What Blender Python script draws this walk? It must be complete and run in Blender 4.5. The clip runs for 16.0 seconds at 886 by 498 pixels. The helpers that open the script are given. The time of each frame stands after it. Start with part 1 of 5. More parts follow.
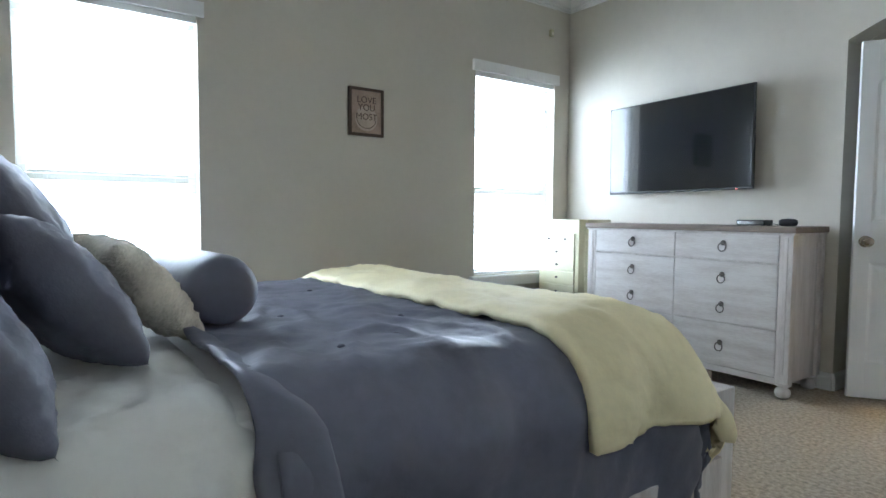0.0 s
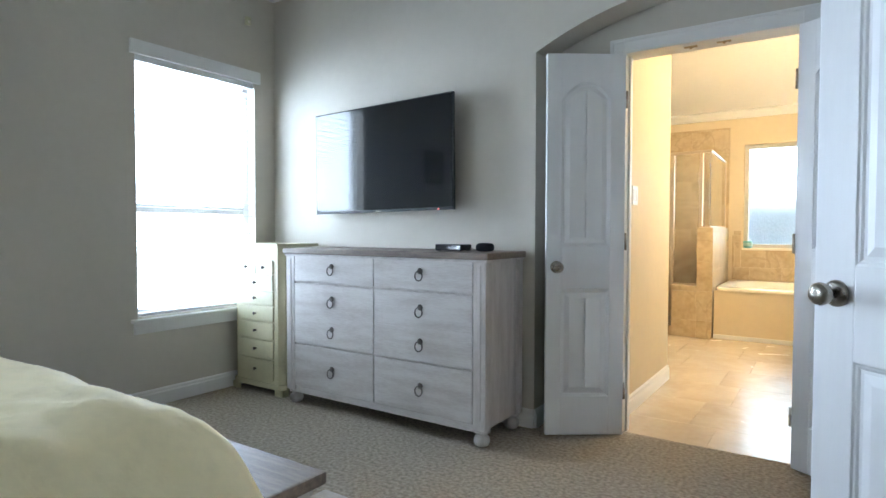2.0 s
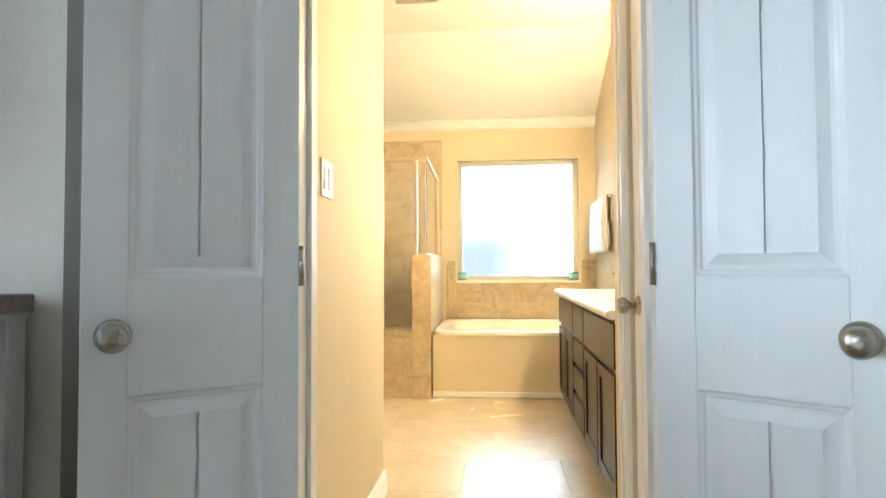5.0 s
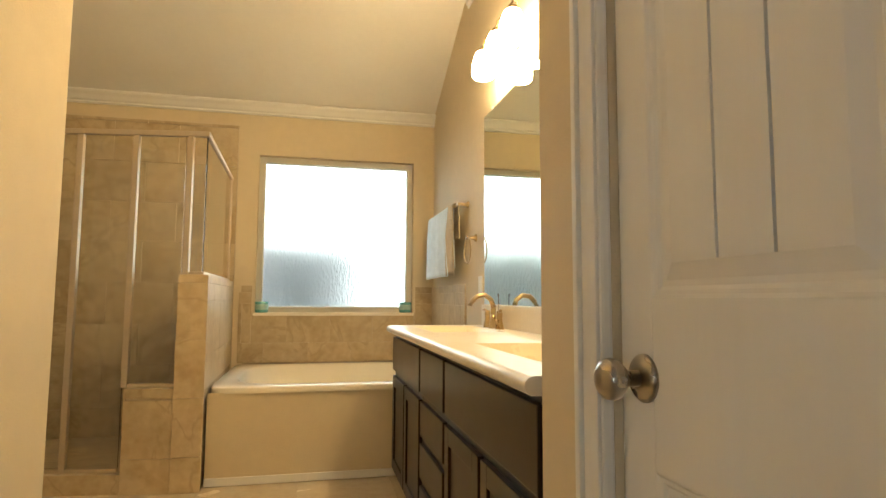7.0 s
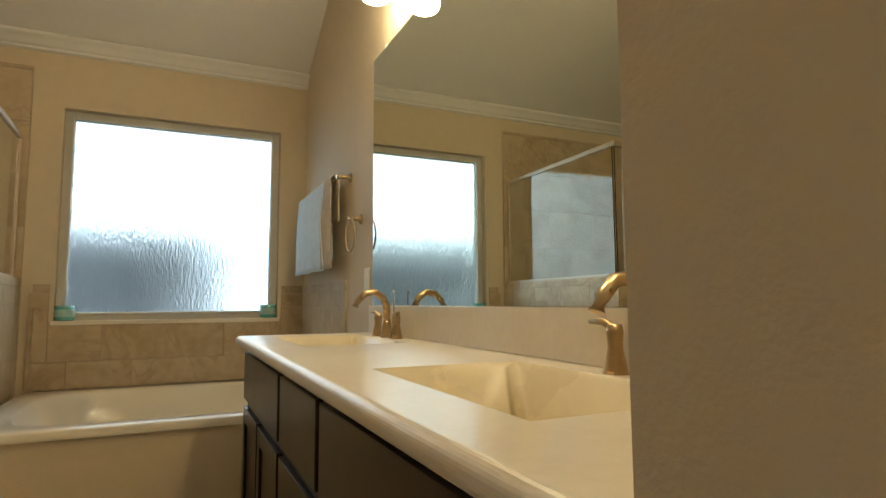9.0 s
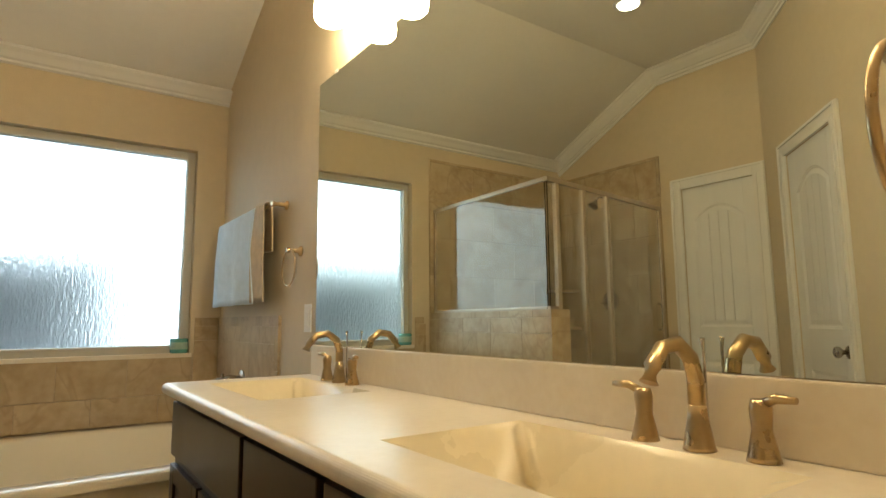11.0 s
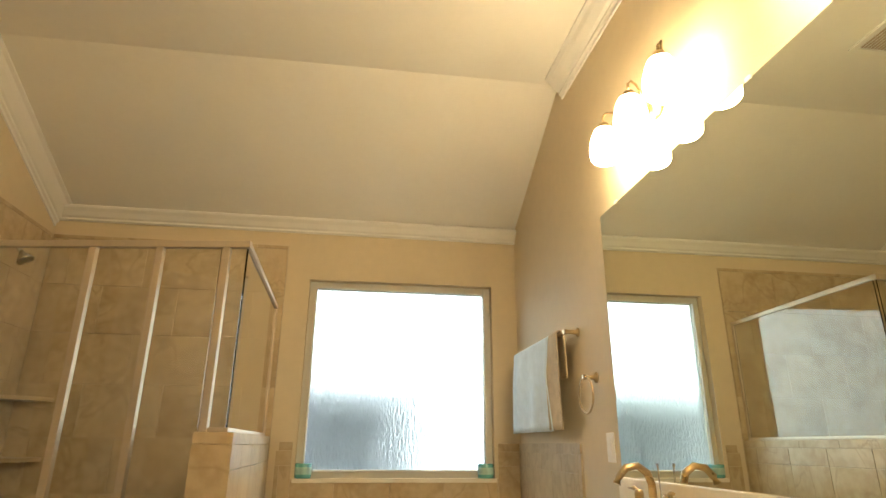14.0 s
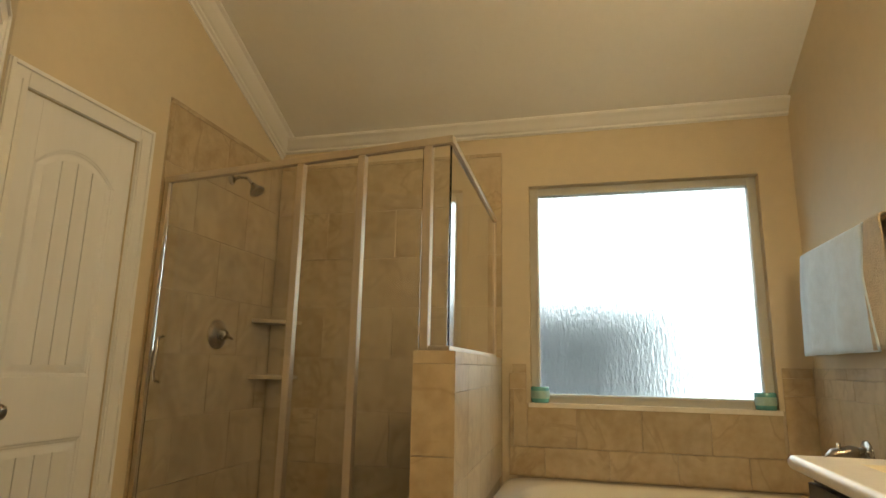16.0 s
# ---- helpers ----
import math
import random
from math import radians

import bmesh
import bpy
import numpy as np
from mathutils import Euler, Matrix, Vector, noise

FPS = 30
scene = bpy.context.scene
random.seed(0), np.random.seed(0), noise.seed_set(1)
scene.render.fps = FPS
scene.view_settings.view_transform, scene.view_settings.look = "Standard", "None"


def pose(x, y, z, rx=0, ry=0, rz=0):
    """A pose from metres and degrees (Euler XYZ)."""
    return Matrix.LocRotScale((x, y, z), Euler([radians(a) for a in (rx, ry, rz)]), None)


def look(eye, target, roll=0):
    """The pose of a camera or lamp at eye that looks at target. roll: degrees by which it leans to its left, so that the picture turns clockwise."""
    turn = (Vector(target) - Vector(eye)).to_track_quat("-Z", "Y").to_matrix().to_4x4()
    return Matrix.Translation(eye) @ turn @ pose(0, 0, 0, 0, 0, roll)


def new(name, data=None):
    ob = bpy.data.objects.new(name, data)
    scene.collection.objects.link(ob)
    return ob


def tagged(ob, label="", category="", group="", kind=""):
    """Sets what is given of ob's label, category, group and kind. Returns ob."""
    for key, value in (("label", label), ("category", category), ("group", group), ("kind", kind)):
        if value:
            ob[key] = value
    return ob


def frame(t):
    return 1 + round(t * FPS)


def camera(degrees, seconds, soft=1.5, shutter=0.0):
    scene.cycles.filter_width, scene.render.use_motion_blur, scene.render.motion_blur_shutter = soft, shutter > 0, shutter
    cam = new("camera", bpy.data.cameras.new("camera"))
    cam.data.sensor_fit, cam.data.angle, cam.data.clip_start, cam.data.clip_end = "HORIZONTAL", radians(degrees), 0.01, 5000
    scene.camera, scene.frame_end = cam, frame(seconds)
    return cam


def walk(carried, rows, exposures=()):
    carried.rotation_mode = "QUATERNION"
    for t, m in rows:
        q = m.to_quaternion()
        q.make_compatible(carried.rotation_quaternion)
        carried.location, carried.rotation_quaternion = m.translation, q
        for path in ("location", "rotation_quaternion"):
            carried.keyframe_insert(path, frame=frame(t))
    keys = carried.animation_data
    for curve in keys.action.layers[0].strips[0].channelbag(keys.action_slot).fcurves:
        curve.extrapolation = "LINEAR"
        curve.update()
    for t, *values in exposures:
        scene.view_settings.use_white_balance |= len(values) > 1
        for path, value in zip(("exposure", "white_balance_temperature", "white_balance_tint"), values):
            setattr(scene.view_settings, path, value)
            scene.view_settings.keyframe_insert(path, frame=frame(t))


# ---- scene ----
cam = camera(74.9, 16.0)
PATH = [
    (0, (-0.115, 0.045, 1.052), (-1.741, 1.203, 0.933), 0.4),
    (0.5, (-0.104, 0.215, 1.089), (-1.59, 1.548, 0.963), 0.3),
    (1, (-0.112, 0.472, 1.079), (-1.476, 1.931, 0.971), 0.1),
    (1.5, (-0.111, 0.712, 1.091), (-1.394, 2.245, 1.01), 0.1),
    (2, (-0.182, 1.029, 1.105), (-1.301, 2.686, 1.043), 0.1),
    (2.5, (-0.253, 1.295, 1.098), (-1.187, 3.063, 1.073), 0.1),
    (3, (-0.315, 1.621, 1.104), (-1.181, 3.424, 1.11), -0.1),
    (3.5, (-0.406, 1.924, 1.073), (-1.155, 3.778, 1.098), -0.1),
    (4, (-0.52, 2.244, 1.08), (-1.037, 4.175, 1.12), -0.0),
    (4.5, (-0.607, 2.579, 1.051), (-0.959, 4.546, 1.104), -0.3),
    (5, (-0.658, 2.86, 1.045), (-0.85, 4.849, 1.108), -0.3),
    (5.2, (-0.685, 2.995, 1.041), (-0.77, 4.992, 1.103), -0.2),
    (7.5, (-0.606, 4.335, 1.017), (-0.078, 6.254, 1.21), 0.1),
    (8, (-0.553, 4.535, 1.011), (0.094, 6.418, 1.202), -0.1),
    (8.5, (-0.49, 4.782, 1.007), (0.262, 6.625, 1.203), -0.1),
    (9, (-0.47, 4.888, 1.003), (0.369, 6.695, 1.186), -0.3),
    (9.2, (-0.492, 4.92, 0.998), (0.403, 6.699, 1.183), 0.2),
    (11.3, (-0.635, 5.085, 1.127), (0.531, 6.683, 1.416), -0.5),
    (11.5, (-0.641, 5.094, 1.18), (0.518, 6.678, 1.562), -0.7),
    (12, (-0.654, 5.049, 1.172), (0.443, 6.625, 1.731), -1.1),
    (12.5, (-0.67, 5.019, 1.189), (0.313, 6.647, 1.808), -0.7),
    (13, (-0.71, 4.997, 1.162), (0.042, 6.731, 1.817), -0.4),
    (13.5, (-0.693, 4.976, 1.135), (-0.223, 6.802, 1.803), 0.3),
    (14, (-0.728, 4.994, 1.103), (-0.463, 6.87, 1.745), 0.4),
    (14.5, (-0.725, 5.114, 1.099), (-0.668, 7.023, 1.695), 0.5),
    (15, (-0.715, 5.283, 1.105), (-0.9, 7.192, 1.669), 1.1),
    (15.5, (-0.754, 5.369, 1.098), (-1.081, 7.279, 1.594), 1.1),
    (16, (-0.747, 5.492, 1.09), (-1.236, 7.39, 1.489), 1.1),
]
EXPOSURES = [(0, 0.76, 6150, 5), (1.0, 0.38, 6000, 6), (1.5, 0.46, 5900, 6), (2.0, 0.62, 5950, 5), (2.6, 0.92, 6100, 4), (3.5, 1.14, 6080, 2), (4.5, 0.97, 6180, 2), (5.2, 0.74, 6150, 1), (7.3, -0.62, 7250, 5), (8.2, -1.08, 6720, 4), (9.2, -1.36, 6050, 2), (11.4, -0.95, 6350, 3), (12.0, -0.75, 6500, 2), (12.5, -0.5, 6600, 2), (13.0, -0.70, 6650, 2), (13.5, -0.60, 6650, 3), (14.5, -0.70, 6800, 3), (15.4, -1.20, 6750, 3), (16, -1.06, 6850, 3)]
walk(cam, [(t, look(eye, target, roll)) for t, eye, target, roll in PATH], EXPOSURES)

# ---- world and light ----
world = bpy.data.worlds.new("sky")
scene.world = world
world.use_nodes = True
wn = world.node_tree
sky = wn.nodes.new("ShaderNodeTexSky")
sky.sky_type, sky.sun_disc = "NISHITA", False
sky.sun_elevation, sky.sun_rotation = radians(60), radians(146)
wn.links.new(sky.outputs[0], wn.nodes["Background"].inputs[0])
wn.nodes["Background"].inputs[1].default_value = 0.15


def lamp(name, kind, m, energy, color, **more):
    data = bpy.data.lights.new(name, kind)
    data.energy, data.color = energy, color
    if "size" in more:
        data.shape, data.size, data.size_y = "RECTANGLE", more["size"], more["size_y"]
    if "radius" in more:
        data.shadow_soft_size = more["radius"]
    if "angle" in more:
        data.angle = radians(more["angle"])
    ob = new(name, data)
    ob.matrix_world = m
    return ob


lamp("sun", "SUN", look((0, 0, 20), (-6, 9, 0)), 2.5, (1.0, 0.95, 0.88), angle=0.5)
WINDOW_LIGHT = (0.72, 0.83, 1.0)

# ---- plan, in metres ----
XL, XR, YT, YB, CEIL = -3.725, 0.47, 3.98, -0.62, 2.95   # bedroom
YN, YD = 4.17, 4.29                                       # back of the arched niche, bath side of the door wall
JL, JR, DOOR_H = -1.122, -0.313, 2.052                    # bath door jambs
XY, XG, YG = -1.20, -0.21, 5.172                          # bath entry walls, end of the closet wall
BL, BR, BW, YE, YC = -2.70, 0.313, 8.765, 5.55, 6.91      # bath left, right, window wall, ends of the diagonal wall
CEILB, YSLOPE, ZLOW = 3.05, 7.70, 2.535                   # bath ceiling, where it turns down, its foot
for y0, y1, nm in ((-0.01, 0.86, "a"), (2.92, 3.80, "b")):
    lamp("window_light", "AREA", look((XL - 0.148, (y0 + y1) / 2, 1.38), (0, (y0 + y1) / 2, 1.38)), 42, WINDOW_LIGHT, size=y1 - y0 - 0.06, size_y=1.62)

# ---- materials ----
def mat(name, base, rough=0.6, metal=0.0, var=0.06, scale=6.0, bump=0.0, bscale=60.0, tint=None, spec=0.5, coat=0.0, obj_var=0.0, stretch=None, swirl=0.0, vein=None):
    """A procedural surface: two scales of colour variation, fine relief, and a change from piece to piece."""
    m = bpy.data.materials.new(name)
    m.use_nodes = True
    nt = m.node_tree
    b = nt.nodes["Principled BSDF"]
    b.inputs["Roughness"].default_value, b.inputs["Metallic"].default_value = rough, metal
    b.inputs["Specular IOR Level"].default_value, b.inputs["Coat Weight"].default_value = spec, coat
    co = nt.nodes.new("ShaderNodeTexCoord")
    mp = nt.nodes.new("ShaderNodeMapping")
    nt.links.new(co.outputs["Object"], mp.inputs[0])
    if stretch:
        mp.inputs["Scale"].default_value = stretch
    if obj_var:
        oi = nt.nodes.new("ShaderNodeObjectInfo")
        sh = nt.nodes.new("ShaderNodeVectorMath")
        sh.operation = "SCALE"
        sh.inputs[0].default_value = (7.3, 3.1, 5.7)
        nt.links.new(oi.outputs["Random"], sh.inputs["Scale"])
        nt.links.new(sh.outputs[0], mp.inputs["Location"])
    n1 = nt.nodes.new("ShaderNodeTexNoise")
    n1.inputs["Scale"].default_value, n1.inputs["Detail"].default_value = scale, 5
    n2 = nt.nodes.new("ShaderNodeTexNoise")
    n2.inputs["Scale"].default_value, n2.inputs["Detail"].default_value = scale * 9, 3
    for n in (n1, n2):
        nt.links.new(mp.outputs[0], n.inputs["Vector"])
    n1.inputs["Distortion"].default_value = swirl
    dark = tint or tuple(c * (1 - 3 * var) for c in base)
    mix = nt.nodes.new("ShaderNodeMix")
    mix.data_type = "RGBA"
    mix.inputs["A"].default_value, mix.inputs["B"].default_value = (*dark, 1), (*base, 1)
    ramp = nt.nodes.new("ShaderNodeMapRange")
    ramp.inputs["From Min"].default_value, ramp.inputs["From Max"].default_value = 0.36, 0.6
    add = nt.nodes.new("ShaderNodeMath")
    add.operation = "MULTIPLY_ADD"
    add.inputs[1].default_value = 0.35
    nt.links.new(n2.outputs[0], add.inputs[0])
    sub = nt.nodes.new("ShaderNodeMath")
    sub.operation = "MULTIPLY_ADD"
    sub.inputs[1].default_value, sub.inputs[2].default_value = 0.65, 0.0
    nt.links.new(n1.outputs[0], sub.inputs[0])
    nt.links.new(sub.outputs[0], add.inputs[2])
    nt.links.new(add.outputs[0], ramp.inputs["Value"])
    nt.links.new(ramp.outputs[0], mix.inputs["Factor"])
    last = mix.outputs["Result"]
    if vein:
        # thin broken lines where a warped noise passes its middle value
        nv = nt.nodes.new("ShaderNodeTexNoise")
        nv.inputs["Scale"].default_value, nv.inputs["Detail"].default_value, nv.inputs["Distortion"].default_value = scale * 0.9, 4, 1.1
        nt.links.new(mp.outputs[0], nv.inputs["Vector"])
        d0, d1 = nt.nodes.new("ShaderNodeMath"), nt.nodes.new("ShaderNodeMath")
        d0.operation, d1.operation = "SUBTRACT", "ABSOLUTE"
        d0.inputs[1].default_value = 0.5
        nt.links.new(nv.outputs[0], d0.inputs[0])
        nt.links.new(d0.outputs[0], d1.inputs[0])
        vr = nt.nodes.new("ShaderNodeMapRange")
        vr.inputs["From Min"].default_value, vr.inputs["From Max"].default_value = 0.0, 0.022
        vr.inputs["To Min"].default_value, vr.inputs["To Max"].default_value = 0.55, 0.0
        nt.links.new(d1.outputs[0], vr.inputs["Value"])
        pt = nt.nodes.new("ShaderNodeMath")
        pt.operation = "MULTIPLY"
        nt.links.new(vr.outputs[0], pt.inputs[0])
        nt.links.new(n1.outputs[0], pt.inputs[1])
        vm = nt.nodes.new("ShaderNodeMix")
        vm.data_type = "RGBA"
        vm.inputs["B"].default_value = (*vein, 1)
        nt.links.new(pt.outputs[0], vm.inputs["Factor"])
        nt.links.new(last, vm.inputs["A"])
        last = vm.outputs["Result"]
    if obj_var:
        hv = nt.nodes.new("ShaderNodeHueSaturation")
        mr = nt.nodes.new("ShaderNodeMapRange")
        mr.inputs["To Min"].default_value, mr.inputs["To Max"].default_value = 1 - obj_var, 1 + obj_var
        nt.links.new(oi.outputs["Random"], mr.inputs["Value"])
        nt.links.new(mr.outputs[0], hv.inputs["Value"])
        nt.links.new(last, hv.inputs["Color"])
        last = hv.outputs[0]
    nt.links.new(last, b.inputs["Base Color"])
    rr = nt.nodes.new("ShaderNodeMapRange")
    rr.inputs["To Min"].default_value, rr.inputs["To Max"].default_value = max(0.0, rough * 0.85), min(1.0, rough * 1.15)
    nt.links.new(n1.outputs[0], rr.inputs["Value"])
    nt.links.new(rr.outputs[0], b.inputs["Roughness"])
    if bump:
        n3 = nt.nodes.new("ShaderNodeTexNoise")
        n3.inputs["Scale"].default_value, n3.inputs["Detail"].default_value = bscale, 3
        nt.links.new(mp.outputs[0], n3.inputs["Vector"])
        bp = nt.nodes.new("ShaderNodeBump")
        bp.inputs["Strength"].default_value, bp.inputs["Distance"].default_value = bump, 0.01
        nt.links.new(n3.outputs[0], bp.inputs["Height"])
        nt.links.new(bp.outputs[0], b.inputs["Normal"])
    return m


def glow(name, color, strength):
    m = bpy.data.materials.new(name)
    m.use_nodes = True
    b = m.node_tree.nodes["Principled BSDF"]
    b.inputs["Base Color"].default_value = (0.9, 0.9, 0.88, 1)
    b.inputs["Emission Color"].default_value, b.inputs["Emission Strength"].default_value = (*color, 1), strength
    return m


def glass(name, rough=0.0, color=(1, 1, 1), ior=1.45, bump=0.0, bscale=40.0):
    m = bpy.data.materials.new(name)
    m.use_nodes = True
    nt = m.node_tree
    b = nt.nodes["Principled BSDF"]
    b.inputs["Base Color"].default_value = (*color, 1)
    b.inputs["Transmission Weight"].default_value, b.inputs["Roughness"].default_value, b.inputs["IOR"].default_value = 1.0, rough, ior
    if bump:
        co = nt.nodes.new("ShaderNodeTexCoord")
        mp = nt.nodes.new("ShaderNodeMapping")
        mp.inputs["Scale"].default_value = (1, 1, 0.28)
        n3 = nt.nodes.new("ShaderNodeTexNoise")
        n3.inputs["Scale"].default_value, n3.inputs["Detail"].default_value = bscale, 3
        bp = nt.nodes.new("ShaderNodeBump")
        bp.inputs["Strength"].default_value, bp.inputs["Distance"].default_value = bump, 0.02
        nt.links.new(co.outputs["Object"], mp.inputs[0])
        nt.links.new(mp.outputs[0], n3.inputs["Vector"])
        nt.links.new(n3.outputs[0], bp.inputs["Height"])
        nt.links.new(bp.outputs[0], b.inputs["Normal"])
    return m


M_wall = mat("beige_wall_paint", (0.605, 0.56, 0.485), 0.75, var=0.015, scale=2, bump=0.10, bscale=180)
M_bath = mat("tan_wall_paint", (0.66, 0.56, 0.40), 0.7, var=0.02, scale=2, bump=0.14, bscale=150)
M_ceil = mat("white_ceiling_paint", (0.80, 0.78, 0.74), 0.85, var=0.01, scale=3, bump=0.12, bscale=140)
M_trim = mat("white_trim_paint", (0.80, 0.79, 0.77), 0.38, var=0.01, scale=4, bump=0.02, bscale=90)
M_door = mat("white_door_paint", (0.80, 0.80, 0.80), 0.36, var=0.012, scale=5, bump=0.05, bscale=70, stretch=(1, 1, 0.12))
M_carpet = mat("beige_carpet", (0.50, 0.43, 0.34), 0.95, var=0.17, scale=55, bump=1.0, bscale=170, spec=0.1)
M_grout = mat("tile_grout", (0.52, 0.43, 0.31), 0.9, var=0.06, scale=12)
M_tile = mat("travertine_tile", (0.53, 0.425, 0.28), 0.30, var=0.07, scale=2.4, tint=(0.40, 0.30, 0.18), bump=0.03, bscale=25, obj_var=0.035, swirl=2.2, vein=(0.22, 0.145, 0.08))
M_ftile = mat("floor_tile", (0.60, 0.51, 0.39), 0.26, var=0.06, scale=2.5, tint=(0.53, 0.44, 0.325), bump=0.05, bscale=20, obj_var=0.04, swirl=1.5)
M_wash = mat("whitewashed_wood", (0.64, 0.60, 0.575), 0.6, var=0.05, scale=4, tint=(0.50, 0.455, 0.43), bump=0.10, bscale=30, stretch=(6, 6, 0.8), obj_var=0.03)
M_washh = mat("whitewashed_wood_grain_along", (0.66, 0.63, 0.61), 0.6, var=0.05, scale=3.5, tint=(0.53, 0.485, 0.465), bump=0.10, bscale=30, stretch=(0.9, 6, 6), obj_var=0.03)
M_browntop = mat("weathered_brown_top", (0.25, 0.19, 0.15), 0.5, var=0.08, scale=5, tint=(0.15, 0.11, 0.09), bump=0.1, bscale=40, stretch=(1.2, 12, 12))
# near-black for recessed parts: their shade is put into the colour
M_recess_shade = mat("recess_shade", (0.03, 0.025, 0.02), 0.9, var=0.05)
M_iron = mat("dark_pewter_metal", (0.16, 0.14, 0.13), 0.4, metal=0.85, var=0.05, scale=20)
M_cream = mat("cream_yellow_paint", (0.60, 0.56, 0.37), 0.45, var=0.03, scale=6, bump=0.04, bscale=50)
M_nickel = mat("satin_nickel", (0.45, 0.41, 0.36), 0.27, metal=1.0, var=0.03, scale=12)
M_bronze = mat("brushed_bronze", (0.50, 0.38, 0.22), 0.28, metal=1.0, var=0.04, scale=12)
M_oil = mat("aged_bronze", (0.30, 0.23, 0.16), 0.35, metal=0.9, var=0.05, scale=14)
M_chrome = mat("chrome", (0.75, 0.74, 0.72), 0.12, metal=1.0, var=0.02)
M_black = mat("black_plastic", (0.012, 0.012, 0.014), 0.35, var=0.05)
M_screen = mat("dark_screen_glass", (0.008, 0.009, 0.012), 0.10, var=0.02, spec=0.8, coat=0.25)
M_grey = mat("slate_grey_satin", (0.14, 0.145, 0.20), 0.46, var=0.05, scale=4, bump=0.16, bscale=28, spec=0.65)
M_greycase = mat("slate_grey_cotton", (0.115, 0.115, 0.155), 0.55, var=0.05, scale=5, bump=0.1, bscale=60)
M_butter = mat("butter_yellow_cotton", (0.88, 0.78, 0.50), 0.75, var=0.03, scale=5, bump=0.25, bscale=26)
M_sheet = mat("white_cotton_sheet", (0.84, 0.83, 0.80), 0.8, var=0.02, scale=5, bump=0.15, bscale=16)
M_knit = mat("cream_knit", (0.72, 0.66, 0.56), 0.95, var=0.08, scale=9, bump=1.0, bscale=45, stretch=(1, 1, 2.2))
M_espresso = mat("espresso_wood", (0.030, 0.017, 0.012), 0.34, var=0.04, scale=5, tint=(0.020, 0.011, 0.008), spec=0.4)
M_counter = mat("cultured_marble", (0.80, 0.74, 0.64), 0.34, var=0.02, scale=5, tint=(0.74, 0.67, 0.56), coat=0.1)
# counter marble turned yellower: warm light in the bowls put into the colour
M_bowl = mat("warm_lit_sink_marble", (0.80, 0.71, 0.52), 0.28, var=0.02, scale=5, coat=0.1)
M_tub = mat("ivory_acrylic", (0.76, 0.70, 0.58), 0.2, var=0.01, scale=3, coat=0.2)
M_mirror = mat("mirror_silver", (0.84, 0.88, 0.80), 0.0, metal=1.0, var=0.0)
M_frame = mat("brushed_shower_frame", (0.60, 0.51, 0.40), 0.45, metal=0.9, var=0.03)
M_winframe = mat("almond_window_frame", (0.60, 0.58, 0.52), 0.45, var=0.02)
M_vinyl = mat("white_vinyl", (0.80, 0.80, 0.78), 0.4, var=0.01)
M_towel = mat("pale_blue_towel", (0.76, 0.87, 0.96), 0.95, var=0.03, scale=20, bump=0.7, bscale=220)
M_towel2 = mat("beige_towel", (0.62, 0.52, 0.38), 0.95, var=0.06, scale=25, bump=0.8, bscale=160)
M_teal = mat("teal_candle_glass", (0.16, 0.46, 0.43), 0.2, var=0.08, scale=20, coat=0.4)
M_plate = mat("white_plastic_plate", (0.82, 0.81, 0.78), 0.35, var=0.01)
M_art = mat("aged_paper", (0.42, 0.31, 0.25), 0.85, var=0.10, scale=9)
M_artframe = mat("dark_brown_frame", (0.075, 0.045, 0.03), 0.5, var=0.08)
M_ink = mat("dark_ink", (0.10, 0.06, 0.05), 0.8, var=0.05)
M_frost = glass("obscure_glass", 0.40, (0.95, 0.98, 1.0), 1.25, 0.7, 90)
M_pane = glass("clear_shower_glass", 0.0, (0.97, 0.99, 0.98), 1.45)
M_wpane = glass("window_glass", 0.0, (1, 1, 1), 1.02)
M_shade = glow("lit_frosted_shade", (1.0, 0.75, 0.44), 90.0)
M_outside = glow("bright_overcast_sky", (0.78, 0.90, 1.0), 7.5)
M_can = glow("lit_recessed_lens", (1.0, 0.90, 0.74), 10.0)
M_led = glow("red_led", (1.0, 0.1, 0.05), 2.0)
M_leaf = mat("stand_in_leaves", (0.10, 0.115, 0.105), 0.6, var=0.15, scale=6)
_t, _o = M_leaf.node_tree, M_leaf.node_tree.nodes["Material Output"]
_tr, _mx = _t.nodes.new("ShaderNodeBsdfTranslucent"), _t.nodes.new("ShaderNodeMixShader")
_tr.inputs["Color"].default_value, _mx.inputs[0].default_value = (0.12, 0.14, 0.15, 1), 0.6
_t.links.new(_t.nodes["Principled BSDF"].outputs[0], _mx.inputs[1])
_t.links.new(_tr.outputs[0], _mx.inputs[2])
_t.links.new(_mx.outputs[0], _o.inputs["Surface"])
M_ground = mat("dry_lawn", (0.16, 0.17, 0.08), 0.95, var=0.15, scale=3, bump=0.4, bscale=30)


# ---- builders ----
def box(bm, x0, x1, y0, y1, z0, z1, bevel=0.0, seg=2):
    r = bmesh.ops.create_cube(bm, size=1.0, matrix=Matrix.LocRotScale(((x0 + x1) / 2, (y0 + y1) / 2, (z0 + z1) / 2), None, (abs(x1 - x0), abs(y1 - y0), abs(z1 - z0))))
    if bevel:
        edges = list({e for v in r["verts"] for e in v.link_edges})
        bmesh.ops.bevel(bm, geom=edges, offset=bevel, segments=seg, profile=0.7, affect="EDGES")
    return bm


